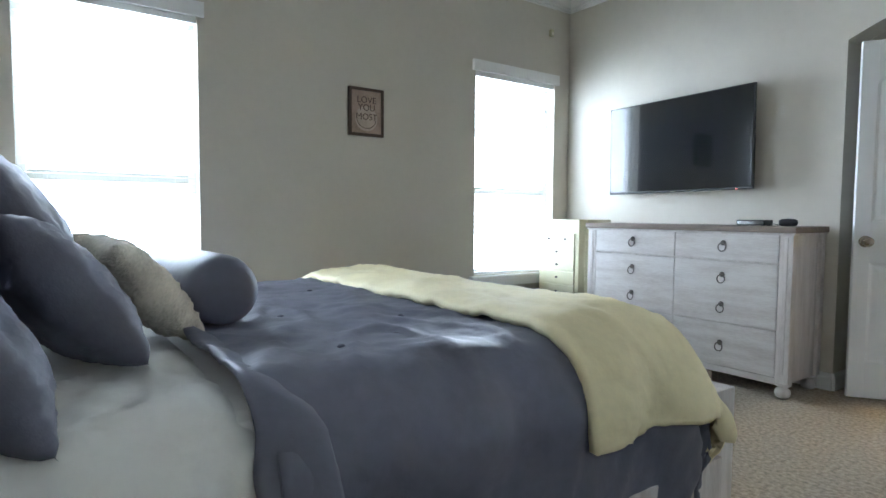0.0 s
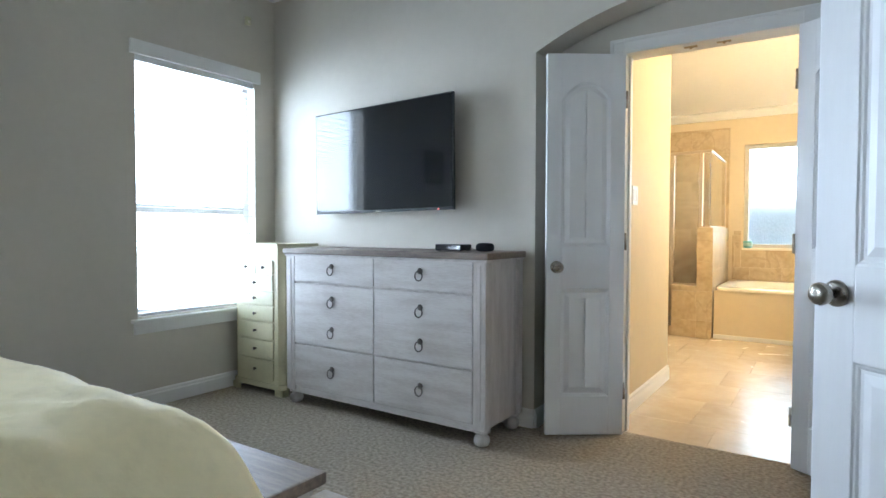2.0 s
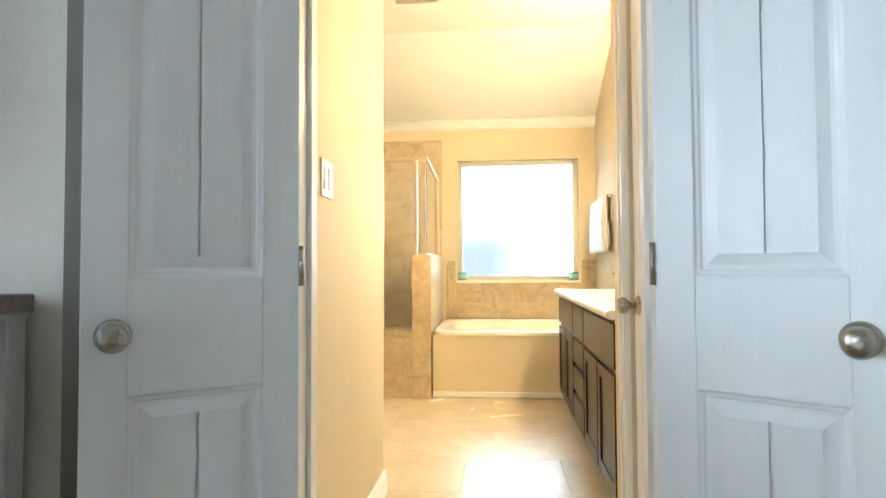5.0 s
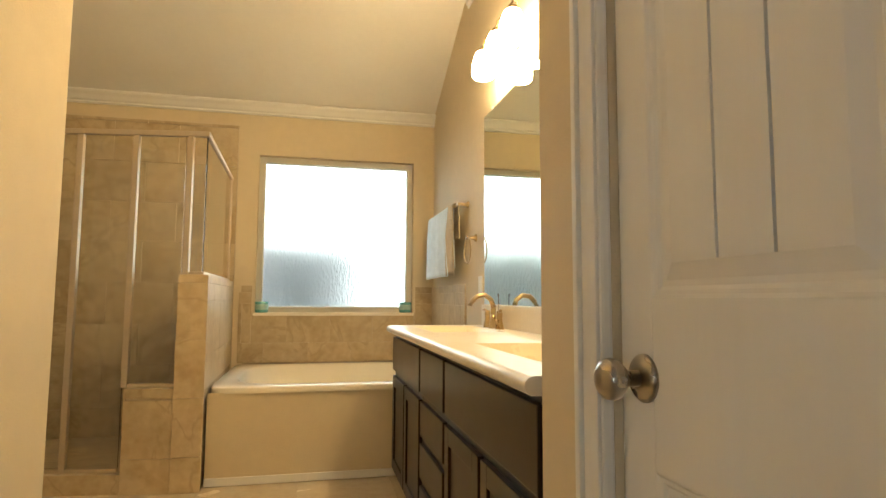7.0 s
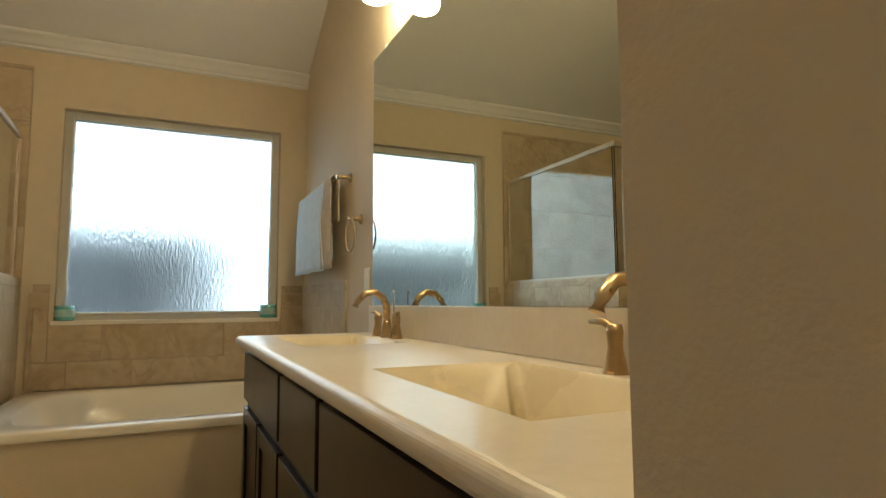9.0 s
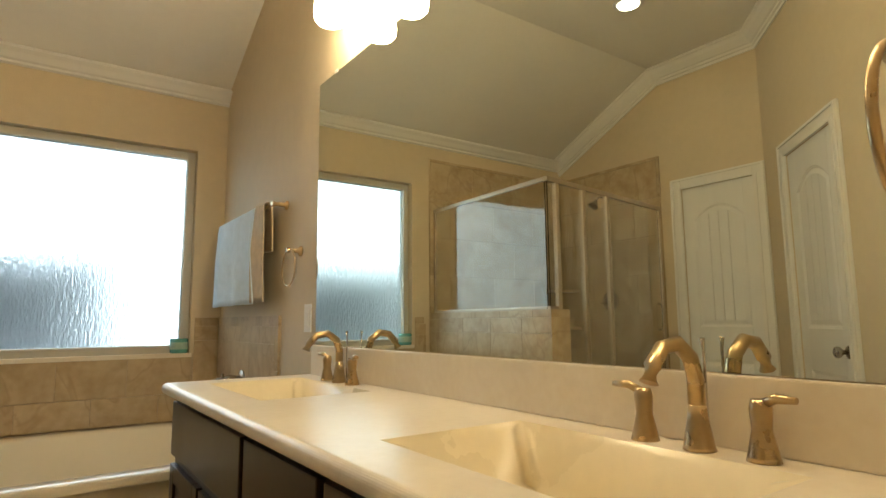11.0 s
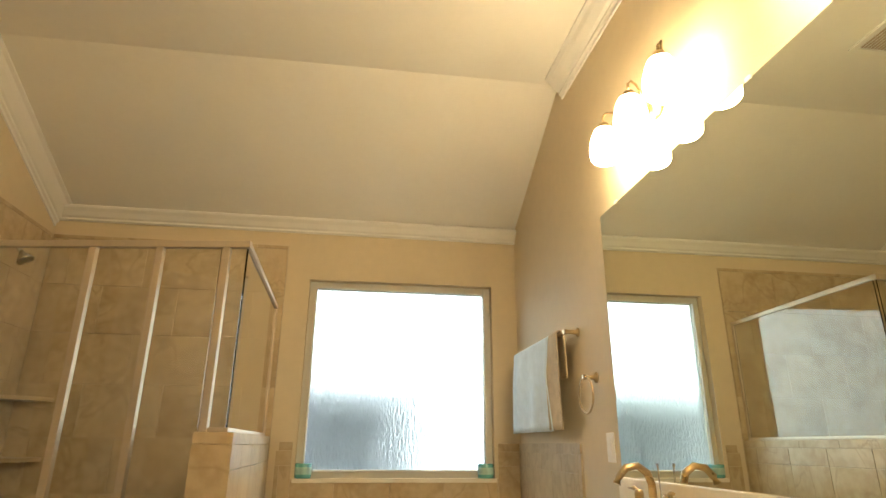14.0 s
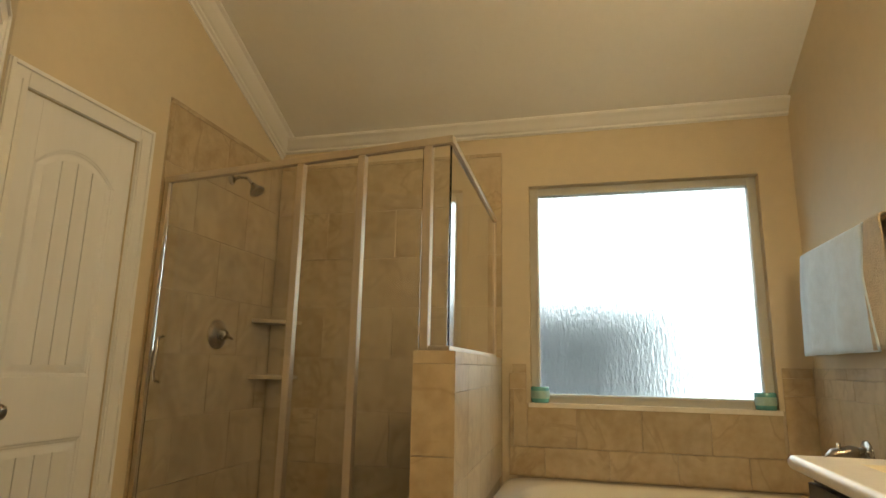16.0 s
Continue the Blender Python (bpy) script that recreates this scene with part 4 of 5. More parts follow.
fold_ = part("turned_back_edge", bm, M_grey, comforter)
s = fold_.modifiers.new("thickness", "SOLIDIFY")
s.thickness, s.offset = 0.012, 1.0
cloth("folded_duvet", drape(BX0 - 0.02, BX1 + 0.040, 1.215, BY1 + 0.075, BZ + 0.018, 0.205, 0.25, 0.30, 0.0, 0.016, 4.4, 0.010, rad=0.21, puff=0.022, flare=0.03, hem=0.05), M_butter, "butter yellow duvet folded across the bed foot", "duvet", 0.030, (-2.1, 1.5, 0.24))
for i, (x, y) in enumerate(((-1.506, 0.879), (-2.502, 1.028), (-2.0, 0.95), (-1.75, 1.04), (-2.3, 0.78), (-2.75, 0.9), (-1.45, 0.68), (-1.95, 0.70))):
    knot = part("tuft", lathe(bmesh.new(), [(0.012, 0), (0.011, 0.003), (0.006, 0.006), (0.002, 0.0065)], 10), M_greycase, comforter)
    knot.matrix_basis = pose(x + 2.1, y - 1.1, BZ + 0.014 - 0.24)


def pillow(name, at, rot, w, h, d, material, label, seed, knit=False):
    """A stuffed cushion, w wide along x, h high along z, d thick along y."""
    p = new(name)
    p.empty_display_size = 0.05
    p.matrix_world = pose(*at, *rot)
    tagged(p, label, "pillow")
    bm, n = bmesh.new(), 34
    for side in (-1, 1):
        g = []
        for i in range(n + 1):
            row = []
            for j in range(n + 1):
                u, v = 2 * i / n - 1, 2 * j / n - 1
                prof = (max(0.0, 1 - u * u) * max(0.0, 1 - v * v)) ** 0.42
                pinch = 1 - 0.11 * (1 - abs(u) ** 2) * abs(v) ** 3
                pinchv = 1 - 0.11 * (1 - abs(v) ** 2) * abs(u) ** 3
                q = Vector((u * 3 + seed, v * 3, side * 2.0 + seed))
                wr = 0.007 * noise.noise(q) + 0.007 * noise.noise(q * 2.6) + 0.005 * noise.noise(q * 6)
                wr -= 0.010 * max(0.0, 1 - abs(noise.noise(Vector((u * 1.6 + seed, v * 4.2, seed)))) * 5) * (abs(u) + abs(v)) / 2
                if knit:
                    wr += 0.007 * abs(math.sin(u * 14)) * (0.6 + 0.4 * math.sin(v * 34 + 2 * math.sin(u * 14)))
                row.append(bm.verts.new((u * w / 2 * pinchv, side * (d / 2 * prof + wr * min(1, prof * 2)), v * h / 2 * pinch)))
            g.append(row)
        for a, b in zip(g, g[1:]):
            for j in range(n):
                f = bm.faces.new((a[j], b[j], b[j + 1], a[j + 1]))
                f.smooth = True
    bmesh.ops.remove_doubles(bm, verts=bm.verts, dist=0.0006)
    bmesh.ops.recalc_face_normals(bm, faces=bm.faces)
    part("cushion", bm, material, p)
    return p


pillow("sham_pillow", (-1.52, -0.17, 0.945), (24, 0, 3), 0.62, 0.50, 0.19, M_greycase, "large slate grey pillow leaning on the headboard", 1.0)
pillow("sham_pillow", (-2.12, 0.03, 0.975), (28, 0, -2), 0.66, 0.58, 0.21, M_greycase, "large slate grey pillow leaning on the headboard", 2.0)
pillow("knit_pillow", (-1.90, -0.06, 0.945), (26, 4, 6), 0.36, 0.38, 0.14, M_knit, "tan chunky knit pillow among the grey ones", 2.7, True)
pillow("throw_pillow", (-1.70, 0.09, 0.868), (38, -4, 8), 0.42, 0.42, 0.20, M_greycase, "slate grey throw pillow leaning back", 3.0)
pillow("throw_pillow", (-1.33, -0.085, 0.850), (38, 5, 8), 0.40, 0.42, 0.20, M_greycase, "slate grey throw pillow at the bed edge", 4.0)
pillow("knit_pillow", (-1.92, 0.285, 0.845), (40, 3, 10), 0.38, 0.36, 0.14, M_knit, "cream cable-knit pillow leaning on grey pillows", 5.0, True)
bol = new("bolster_pillow")
bol.matrix_world = pose(-2.16, 0.475, 0.822, 0, 90, 6)
tagged(bol, "slate grey satin bolster lying across the pillows", "pillow")
part("cushion", lathe(bmesh.new(), [(0.012, -0.33), (0.062, -0.326), (0.096, -0.305), (0.107, -0.26), (0.109, -0.1), (0.109, 0.1), (0.107, 0.26), (0.096, 0.305), (0.062, 0.326), (0.012, 0.33)], 28), M_grey, bol)


# ---- bath: shower ----
KX0, KX1, KY0, KZ = -1.352, -1.200, 7.45, 1.145      # knee wall
LX0, LZ = -1.605, 0.54                                # low wall under the fixed pane
GY = 7.495                                            # plane of the shower front
CT = 0.009                                             # tile thickness
knee = structure("knee_wall", boxes((KX0 + CT, KX1 - CT, KY0 + CT, BW - CT, 0, KZ - CT)), M_grout, "stone-tiled knee wall between tub and shower", "wall")
low = structure("low_wall", boxes((LX0 + CT, KX0 + CT - 0.001, KY0 + CT, KY0 + 0.14, 0, LZ - CT)), M_grout, "low stone-tiled wall under the shower glass", "wall")
curb = structure("shower_curb", bx(BL + 0.03, LX0 + CT - 0.001, KY0 + 0.01, KY0 + 0.13, -0.004, 0.10, bevel=0.006), M_tile, "low stone curb of the shower", "curb")
pan = structure("shower_floor", bx(BL, KX0, KY0 + 0.25, BW, -0.003, 0.03), M_tile, "stone shower floor", "floor")
TOPZ, GX = 1.945, -1.240                               # top of the glass, plane of the side glass
SLANT = Matrix.Translation((KX0, KY0, 0)) @ Matrix.Rotation(radians(-8.5), 4, "Z") @ Matrix.Translation((-KX0, -KY0, 0))
TILES = {}
def tile(parent, axis, at, side, a0, a1, b0, b1, material=None):
    """One tile as a piece of its own on the plane axis = at, facing side; pieces of one size share a mesh."""
    w, h = round(a1 - a0 - 0.002, 4), round(b1 - b0 - 0.002, 4)
    if w < 0.012 or h < 0.012:
        return
    key = (axis, w, h, material.name if material else "")
    if key not in TILES:
        d = CT / 2
        r = {"x": (-d, d, -w / 2, w / 2, -h / 2, h / 2), "y": (-w / 2, w / 2, -d, d, -h / 2, h / 2), "z": (-w / 2, w / 2, -h / 2, h / 2, -d, d)}[axis]
        TILES[key] = mesh_of("tile", bx(*r, bevel=0.0009, seg=1), material or M_tile)
    ob = new("tile", TILES[key])
    ob.parent = parent
    c, a, b = at + side * CT / 2, (a0 + a1) / 2, (b0 + b1) / 2
    ob.matrix_parent_inverse = Matrix()
    ob.location = {"x": (c, a, b), "y": (a, c, b), "z": (a, b, c)}[axis]


def field(parent, axis, at, side, a0, a1, b0, b1, sa, sb, oa=0.0, ob_=0.0, bond=0.0, holes=(), material=None):
    """Tiles over a rectangle, cut at its edges and round holes."""
    r, b = 0, b0 - ob_
    while b < b1 - 1e-6:
        a = a0 - oa - (bond * sa if r % 2 else 0)
        while a < a1 - 1e-6:
            rects = [(max(a, a0), min(a + sa, a1), max(b, b0), min(b + sb, b1))]
            for hx0, hx1, hz0, hz1 in holes:
                cut = []
                for p, q, s, t_ in rects:
                    if q <= hx0 or p >= hx1 or t_ <= hz0 or s >= hz1:
                        cut.append((p, q, s, t_))
                        continue
                    if p < hx0:
                        cut.append((p, hx0, s, t_))
                    if q > hx1:
                        cut.append((hx1, q, s, t_))
                    if s < hz0:
                        cut.append((max(p, hx0), min(q, hx1), s, hz0))
                    if t_ > hz1:
                        cut.append((max(p, hx0), min(q, hx1), hz1, t_))
                rects = cut
            for p, q, s, t_ in rects:
                if q - p > 0.01 and t_ - s > 0.01:
                    tile(parent, axis, at, side, p, q, s, t_, material)
            a += sa
        b += sb
        r += 1


sw = structure("shower_wall_west", bx(BL, BL + 0.004, 7.70, BW, 0, 2.355), M_grout, "beige stone tile lining of the shower side", "tile lining")
field(sw, "x", BL + 0.004, 1, 7.70, BW - 0.012, 0.03, 2.355, 0.45, 0.30, 0.2, 0.1, 0.5)
sn = structure("shower_wall_north", bx(BL + 0.004, -1.235, BW - 0.004, BW, 0, 2.355), M_grout, "beige stone tile lining of the shower back", "tile lining")
field(sn, "y", BW - 0.004, -1, BL + 0.014, -1.237, 0.03, 2.355, 0.45, 0.30, 0.1, 0.1, 0.5)
tn = structure("tub_surround_north", bx(KX1 + 0.045, BR, BW - 0.004, BW, 0.5, 0.905), M_grout, "beige marble tile splash behind the tub", "tile lining")
field(tn, "y", BW - 0.004, -1, KX1 + 0.004, BR - 0.013, 0.53, 1.065, 0.33, 0.30, 0.14, 0.15, 0.5, holes=[(WX0 - 0.02, WX1 + 0.02, 0.895, 2.2)])
for a0, a1 in ((KX1 + 0.02, WX0 - 0.02), (WX1 + 0.02, BR - 0.013)):
    field(tn, "y", BW - 0.004, -1, a0, a1, 1.065, 1.115, 0.33, 0.06)
te = structure("tub_surround_east", bx(BR - 0.004, BR, 7.70, BW - 0.014, 0.5, 1.115), M_grout, "beige marble tile splash beside the tub", "tile lining")
field(te, "x", BR - 0.004, -1, 7.74, BW - 0.014, 0.53, 1.065, 0.33, 0.30, 0.1, 0.15, 0.5)
field(te, "x", BR - 0.004, -1, 7.70, BW - 0.014, 1.065, 1.115, 0.33, 0.06)
field(te, "x", BR - 0.004, -1, 7.70, 7.74, 0.53, 1.065, 0.06, 0.33)
# knee wall and low wall faces
field(knee, "y", KY0 + CT, -1, KX0, KX1, 0, KZ - 0.045, 0.33, 0.305, 0, 0.12)
field(knee, "x", KX1 - CT, 1, KY0 + 0.001, BW - 0.014, 0.525, KZ - 0.045, 0.31, 0.30, 0.05, 0.12)
field(knee, "x", KX0 + CT, -1, KY0 + 0.142, BW - 0.014, 0.03, KZ - 0.045, 0.45, 0.30, 0.05, 0.1)
field(knee, "x", KX1 - CT, 1, KY0, BW - 0.014, KZ - 0.045, KZ, 0.31, 0.06, 0.15)
field(knee, "y", KY0 + CT, -1, KX0, KX1, KZ - 0.045, KZ, 0.33, 0.06)
field(knee, "z", KZ - CT, 1, KX0, KX1, KY0, BW - 0.014, 0.33, 0.31)
field(low, "y", KY0 + CT, -1, LX0, KX0, 0, LZ - 0.05, 0.42, 0.30, 0.1, 0.12)
field(low, "y", KY0 + CT, -1, LX0, KX0, LZ - 0.05, LZ, 0.33, 0.06)
field(low, "z", LZ - CT, 1, LX0, KX0 + 0.001, KY0, KY0 + 0.14, 0.33, 0.2)
field(low, "x", LX0 + CT, -1, KY0 + 0.001, KY0 + 0.14, 0, LZ, 0.2, 0.3)

SKEW = Matrix.Translation((KX1, KY0, 0)) @ Matrix.Rotation(radians(1.7), 4, "Z") @ Matrix.Translation((-KX1, -KY0, 0))
knee.matrix_world = SKEW
low.matrix_world = SLANT
curb.matrix_world = SLANT
enc = thing("shower_enclosure", (-2.0, GY, 0), "bronze-framed glass shower enclosure with a hinged door", "shower")
TURN = Matrix.Translation((GX, GY, 0)) @ Matrix.Rotation(radians(-8.5), 4, "Z") @ Matrix.Translation((-GX, -GY, 0))
def fr(name, *r):
    bm = bx(*r, bevel=0.004)
    bmesh.ops.transform(bm, matrix=TURN if r[3] < GY + 0.017 else SKEW, verts=bm.verts)
    bmesh.ops.translate(bm, verts=bm.verts, vec=(2.0, -GY, 0))
    return part(name, bm, M_frame, enc)
fr("header", BL + 0.012, GX + 0.014, GY - 0.016, GY + 0.016, TOPZ - 0.03, TOPZ)
fr("side_header", GX - 0.014, GX + 0.014, GY + 0.017, BW - 0.015, TOPZ - 0.025, TOPZ)
fr("wall_jamb", BL + 0.013, BL + 0.038, GY - 0.014, GY + 0.014, 0.10, TOPZ - 0.03)
for x, z0 in ((-1.915, 0.10), (-1.620, LZ), (-1.328, KZ)):
    fr("post", x - 0.016, x + 0.016, GY - 0.015, GY + 0.015, z0 + 0.001, TOPZ - 0.03)
fr("far_jamb", GX - 0.012, GX + 0.012, BW - 0.040, BW - 0.015, KZ + 0.001, TOPZ - 0.025)
fr("side_sill", GX - 0.012, GX + 0.012, GY + 0.02, BW - 0.04, KZ + 0.001, KZ + 0.018)
fr("sill", -1.312, GX + 0.012, GY - 0.012, GY + 0.012, KZ + 0.001, KZ + 0.018)
fr("sill", -1.604, KX0 - 0.001, GY - 0.012, GY + 0.012, LZ + 0.001, LZ + 0.02)
fr("sill", BL + 0.038, -1.636, GY - 0.012, GY + 0.012, 0.101, 0.12)
def pane(*r):
    bm = bx(*r)
    bmesh.ops.transform(bm, matrix=TURN if r[3] < GY + 0.017 else SKEW, verts=bm.verts)
    bmesh.ops.translate(bm, verts=bm.verts, vec=(2.0, -GY, 0))
    p_ = part("glass_pane", bm, M_pane, enc, "clear glass pane")
    p_.visible_shadow = False
for a, b, z0 in ((BL + 0.045, -1.931, 0.125), (-1.899, -1.636, 0.12), (-1.604, KX0 - 0.001, LZ + 0.02), (-1.312, GX - 0.002, KZ + 0.018)):
    pane(a, b, GY - 0.003, GY + 0.003, z0, TOPZ - 0.031)
pane(GX - 0.003, GX + 0.003, GY + 0.02, BW - 0.041, KZ + 0.018, TOPZ - 0.026)
bm = bmesh.new()
HY = 0.225
tube(bm, [(-2.60 + 2.0, HY - 0.004, 1.00), (-2.60 + 2.0, HY - 0.04, 1.01), (-2.60 + 2.0, HY - 0.045, 1.05), (-2.60 + 2.0, HY - 0.045, 1.15), (-2.60 + 2.0, HY - 0.04, 1.19), (-2.60 + 2.0, HY - 0.004, 1.20)], 0.007, 8)
part("door_handle", bm, M_chrome, enc, "slim metal handle")

head = thing("rain_shower", (BL + 0.013, 8.22, 2.10), "satin nickel shower head on a bent arm", "shower head")
m = Matrix.Rotation(radians(90), 4, "Y")
part("flange", lathe(bmesh.new(), [(0.030, 0), (0.028, 0.006), (0.012, 0.012)], 20, m), M_nickel, head)
part("arm", tube(bmesh.new(), [(0.005, 0, 0), (0.05, 0, 0.012), (0.10, 0, 0.005), (0.14, 0, -0.035)], 0.009, 10), M_nickel, head)
part("rose", lathe(bmesh.new(), [(0.012, 0.0), (0.016, 0.018), (0.036, 0.045), (0.043, 0.060), (0.038, 0.066)], 22, Matrix.Translation((0.135, 0, -0.03)) @ Matrix.Rotation(radians(145), 4, "Y")), M_nickel, head)
valve = thing("shower_valve", (BL + 0.013, 8.22, 1.236), "round nickel shower valve with a lever", "shower valve")
part("escutcheon", lathe(bmesh.new(), [(0.078, 0), (0.077, 0.007), (0.06, 0.016), (0.035, 0.022)], 30, m), M_oil, valve)
part("hub", lathe(bmesh.new(), [(0.030, 0.012), (0.028, 0.05), (0.02, 0.058)], 20, m), M_nickel, valve)
part("lever", tube(bmesh.new(), [(0.045, 0, 0), (0.060, 0.018, -0.008), (0.064, 0.050, -0.020)], [0.012, 0.010, 0.007], 10), M_oil, valve)
for z in (1.0, 1.325):
    s = thing("corner_shelf", (BL + 0.013, BW - 0.013, z), "small stone corner shelf in the shower", "shelf", "shower shelves")
    pts = [(0, 0)] + [(0.21 * math.cos(a), -0.21 * math.sin(a)) for a in [math.pi / 2 * i / 10 for i in range(11)]]
    part("slab", prism(bmesh.new(), pts, "z", 0, 0.022), M_tile, s)

# ---- tub ----
tub = thing("bathtub", (-0.44, 8.14, 0), "ivory built-in soaking tub with a plain apron", "bathtub")
TX0, TX1, TY0, TY1, TZ = KX1 + 0.002, BR - 0.014, 7.53, BW - 0.014, 0.527
o = Vector((-0.44, 8.14, 0))
bm = bx(TX0, TX1, TY0 + 0.012, TY0 + 0.03, 0.002, TZ - 0.03)
bmesh.ops.translate(bm, verts=bm.verts, vec=-o)
part("apron", bm, M_bath, tub, "tan painted apron panel")
bm = bx(TX0, TX1, TY0 - 0.002, TY0 + 0.012, 0.002, 0.045, bevel=0.004)
bmesh.ops.translate(bm, verts=bm.verts, vec=-o)
part("apron_trim", bm, M_trim, tub)
bm = bmesh.new()
cx, cy, rx, ry = (TX0 + TX1) / 2, (TY0 + TY1) / 2, (TX1 - TX0) / 2, (TY1 - TY0) / 2
def sup(a, kx, ky, e):
    c, s_ = math.cos(a), math.sin(a)
    return kx * math.copysign(abs(c) ** e, c), ky * math.copysign(abs(s_) ** e, s_)
rings, NS = [], 56
for kx, ky, z, e in ((rx, ry, TZ - 0.035, 0.16), (rx, ry, TZ - 0.006, 0.16), (rx - 0.006, ry - 0.006, TZ, 0.18), (rx - 0.10, ry - 0.10, TZ, 0.45), (rx - 0.115, ry - 0.115, TZ - 0.012, 0.5), (rx - 0.15, ry - 0.14, TZ - 0.20, 0.6), (rx - 0.22, ry - 0.20, 0.10, 0.65), (rx - 0.32, ry - 0.28, 0.07, 0.7)):
    rings.append([bm.verts.new((*(Vector((cx, cy)) - o.xy + Vector(sup(2 * math.pi * i / NS, kx, ky, e))), z)) for i in range(NS)])
for a, b in zip(rings, rings[1:]):
    for i in range(NS):
        f = bm.faces.new((a[i], a[(i + 1) % NS], b[(i + 1) % NS], b[i]))
        f.smooth = True
bm.faces.new(rings[-1])
bmesh.ops.recalc_face_normals(bm, faces=bm.faces)
part("basin", bm, M_tub, tub, "glossy ivory basin with a broad rim")
tf = thing("tub_faucet", (BR - 0.014, 8.24, 0.775), "satin nickel wall spout and valve over the tub", "faucet")
mm = Matrix.Rotation(radians(-90), 4, "Y")
part("escutcheon", lathe(bmesh.new(), [(0.06, 0), (0.058, 0.006), (0.03, 0.014)], 26, mm), M_nickel, tf)
part("spout", tube(bmesh.new(), [(-0.005, 0, 0.0), (-0.06, 0, 0.012), (-0.12, 0, 0.0), (-0.15, 0, -0.03)], [0.026, 0.026, 0.024, 0.020], 14), M_nickel, tf)
part("diverter", tube(bmesh.new(), [(-0.10, 0, 0.01), (-0.10, 0, 0.045)], [0.006, 0.008], 8), M_nickel, tf)

for x in (WX0 + 0.05, WX1 - 0.055):
    c = thing("candle_jar", (x, BW + 0.02, BZ0 + 0.0042), "teal glass candle jar on the window sill", "candle", "sill candles")
    part("jar", lathe(bmesh.new(), [(0.044, 0), (0.048, 0.004), (0.050, 0.030), (0.050, 0.080), (0.047, 0.084), (0.043, 0.080), (0.043, 0.012)], 26), M_teal, c)
    part("label", lathe(bmesh.new(), [(0.0505, 0.022), (0.0507, 0.023), (0.0507, 0.062), (0.0505, 0.063)], 26), mat("pale_label", (0.35, 0.55, 0.50), 0.7, var=0.08, scale=30), c, "pale blue-green paper label")
    part("wax", lathe(bmesh.new(), [(0.0425, 0.012), (0.0425, 0.060)], 22), M_counter, c)

# ---- vanity ----
VX, VY0, VY1, VZ = -0.195, YG + 0.004, 7.29, 0.874
def van_front(parent, y0, y1, z0, z1, door):
    """Overlay front with a recessed panel for doors, plain with a bevel for drawers."""
    if door:
        f = part("cabinet_door", boxes((VX - 0.018, VX - 0.0005, y0, y0 + 0.055, z0, z1), (VX - 0.018, VX - 0.0005, y1 - 0.055, y1, z0, z1), (VX - 0.018, VX - 0.0005, y0 + 0.055, y1 - 0.055, z0, z0 + 0.055), (VX - 0.018, VX - 0.0005, y0 + 0.055, y1 - 0.055, z1 - 0.055, z1), bevel=0.003), M_espresso, parent)
        part("door_panel", bx(VX - 0.009, VX - 0.001, y0 + 0.05, y1 - 0.05, z0 + 0.05, z1 - 0.05), M_espresso, f)
    else:
        f = part("drawer_front", bx(VX - 0.018, VX - 0.0005, y0, y1, z0, z1, bevel=0.005), M_espresso, parent)
for name_, y0, y1, kind_ in (("vanity_cabinet", 6.47, VY1, "sink"), ("vanity_drawer_unit", 6.02, 6.47, "drawers"), ("vanity_cabinet", VY0, 6.02, "sink")):
    v = thing(name_, (0, 0, 0), "espresso stained vanity cabinet with two doors" if kind_ == "sink" else "espresso stained vanity unit with four drawers", "cabinet", "vanity units")
    part("carcass", boxes((VX, BR - 0.002, y0 + 0.001, y1 - 0.001, 0.10, 0.70), (VX, VX + 0.02, y0 + 0.001, y1 - 0.001, 0.70, 0.836), (VX + 0.02, BR - 0.002, y0 + 0.001, y0 + 0.02, 0.70, 0.836), (VX + 0.02, BR - 0.002, y1 - 0.02, y1 - 0.001, 0.70, 0.836)), M_espresso, v)
    part("toe_kick", bx(VX + 0.06, BR - 0.002, y0 + 0.001, y1 - 0.001, 0.0, 0.0995), M_recess_shade, v)
    g = 0.014
    if kind_ == "sink":
        van_front(v, y0 + g, y1 - g, 0.640, 0.815, False)
        ym = (y0 + y1) / 2
        van_front(v, y0 + g, ym - 0.012, 0.125, 0.610, True)
        van_front(v, ym + 0.012, y1 - g, 0.125, 0.610, True)
    else:
        for z0, z1 in ((0.640, 0.815), (0.475, 0.610), (0.310, 0.445), (0.125, 0.280)):
            van_front(v, y0 + g, y1 - g, z0, z1, False)
S1, S2, SH = 6.92, 5.71, (0.28, 0.165)                 # sink centres along y, half sizes y, x
ct = thing("vanity_countertop", (0, 0, 0), "cream cultured marble vanity top with two molded sinks", "countertop")
SX = 0.05
cx0, cx1 = -0.244, BR - 0.002
zt0 = 0.836
bm = bmesh.new()
ycuts = [VY0, S2 - SH[0], S2 + SH[0], S1 - SH[0], S1 + SH[0], VY1 + 0.03]
xl, xr = SX - SH[1], SX + SH[1]
for i in range(0, 5, 2):
    box(bm, xl, xr, ycuts[i], ycuts[i + 1], zt0, VZ)
box(bm, xr, cx1, VY0, VY1 + 0.03, zt0, VZ)
prism(bm, [(xl, zt0), (xl, VZ)] + [(cx0 + 0.019 - 0.019 * math.sin(radians(k)), VZ - 0.019 + 0.019 * math.cos(radians(k))) for k in range(0, 181, 12)], "y", VY0, VY1 + 0.03)
bmesh.ops.remove_doubles(bm, verts=bm.verts, dist=0.0004)
part("slab", bm, M_counter, ct)
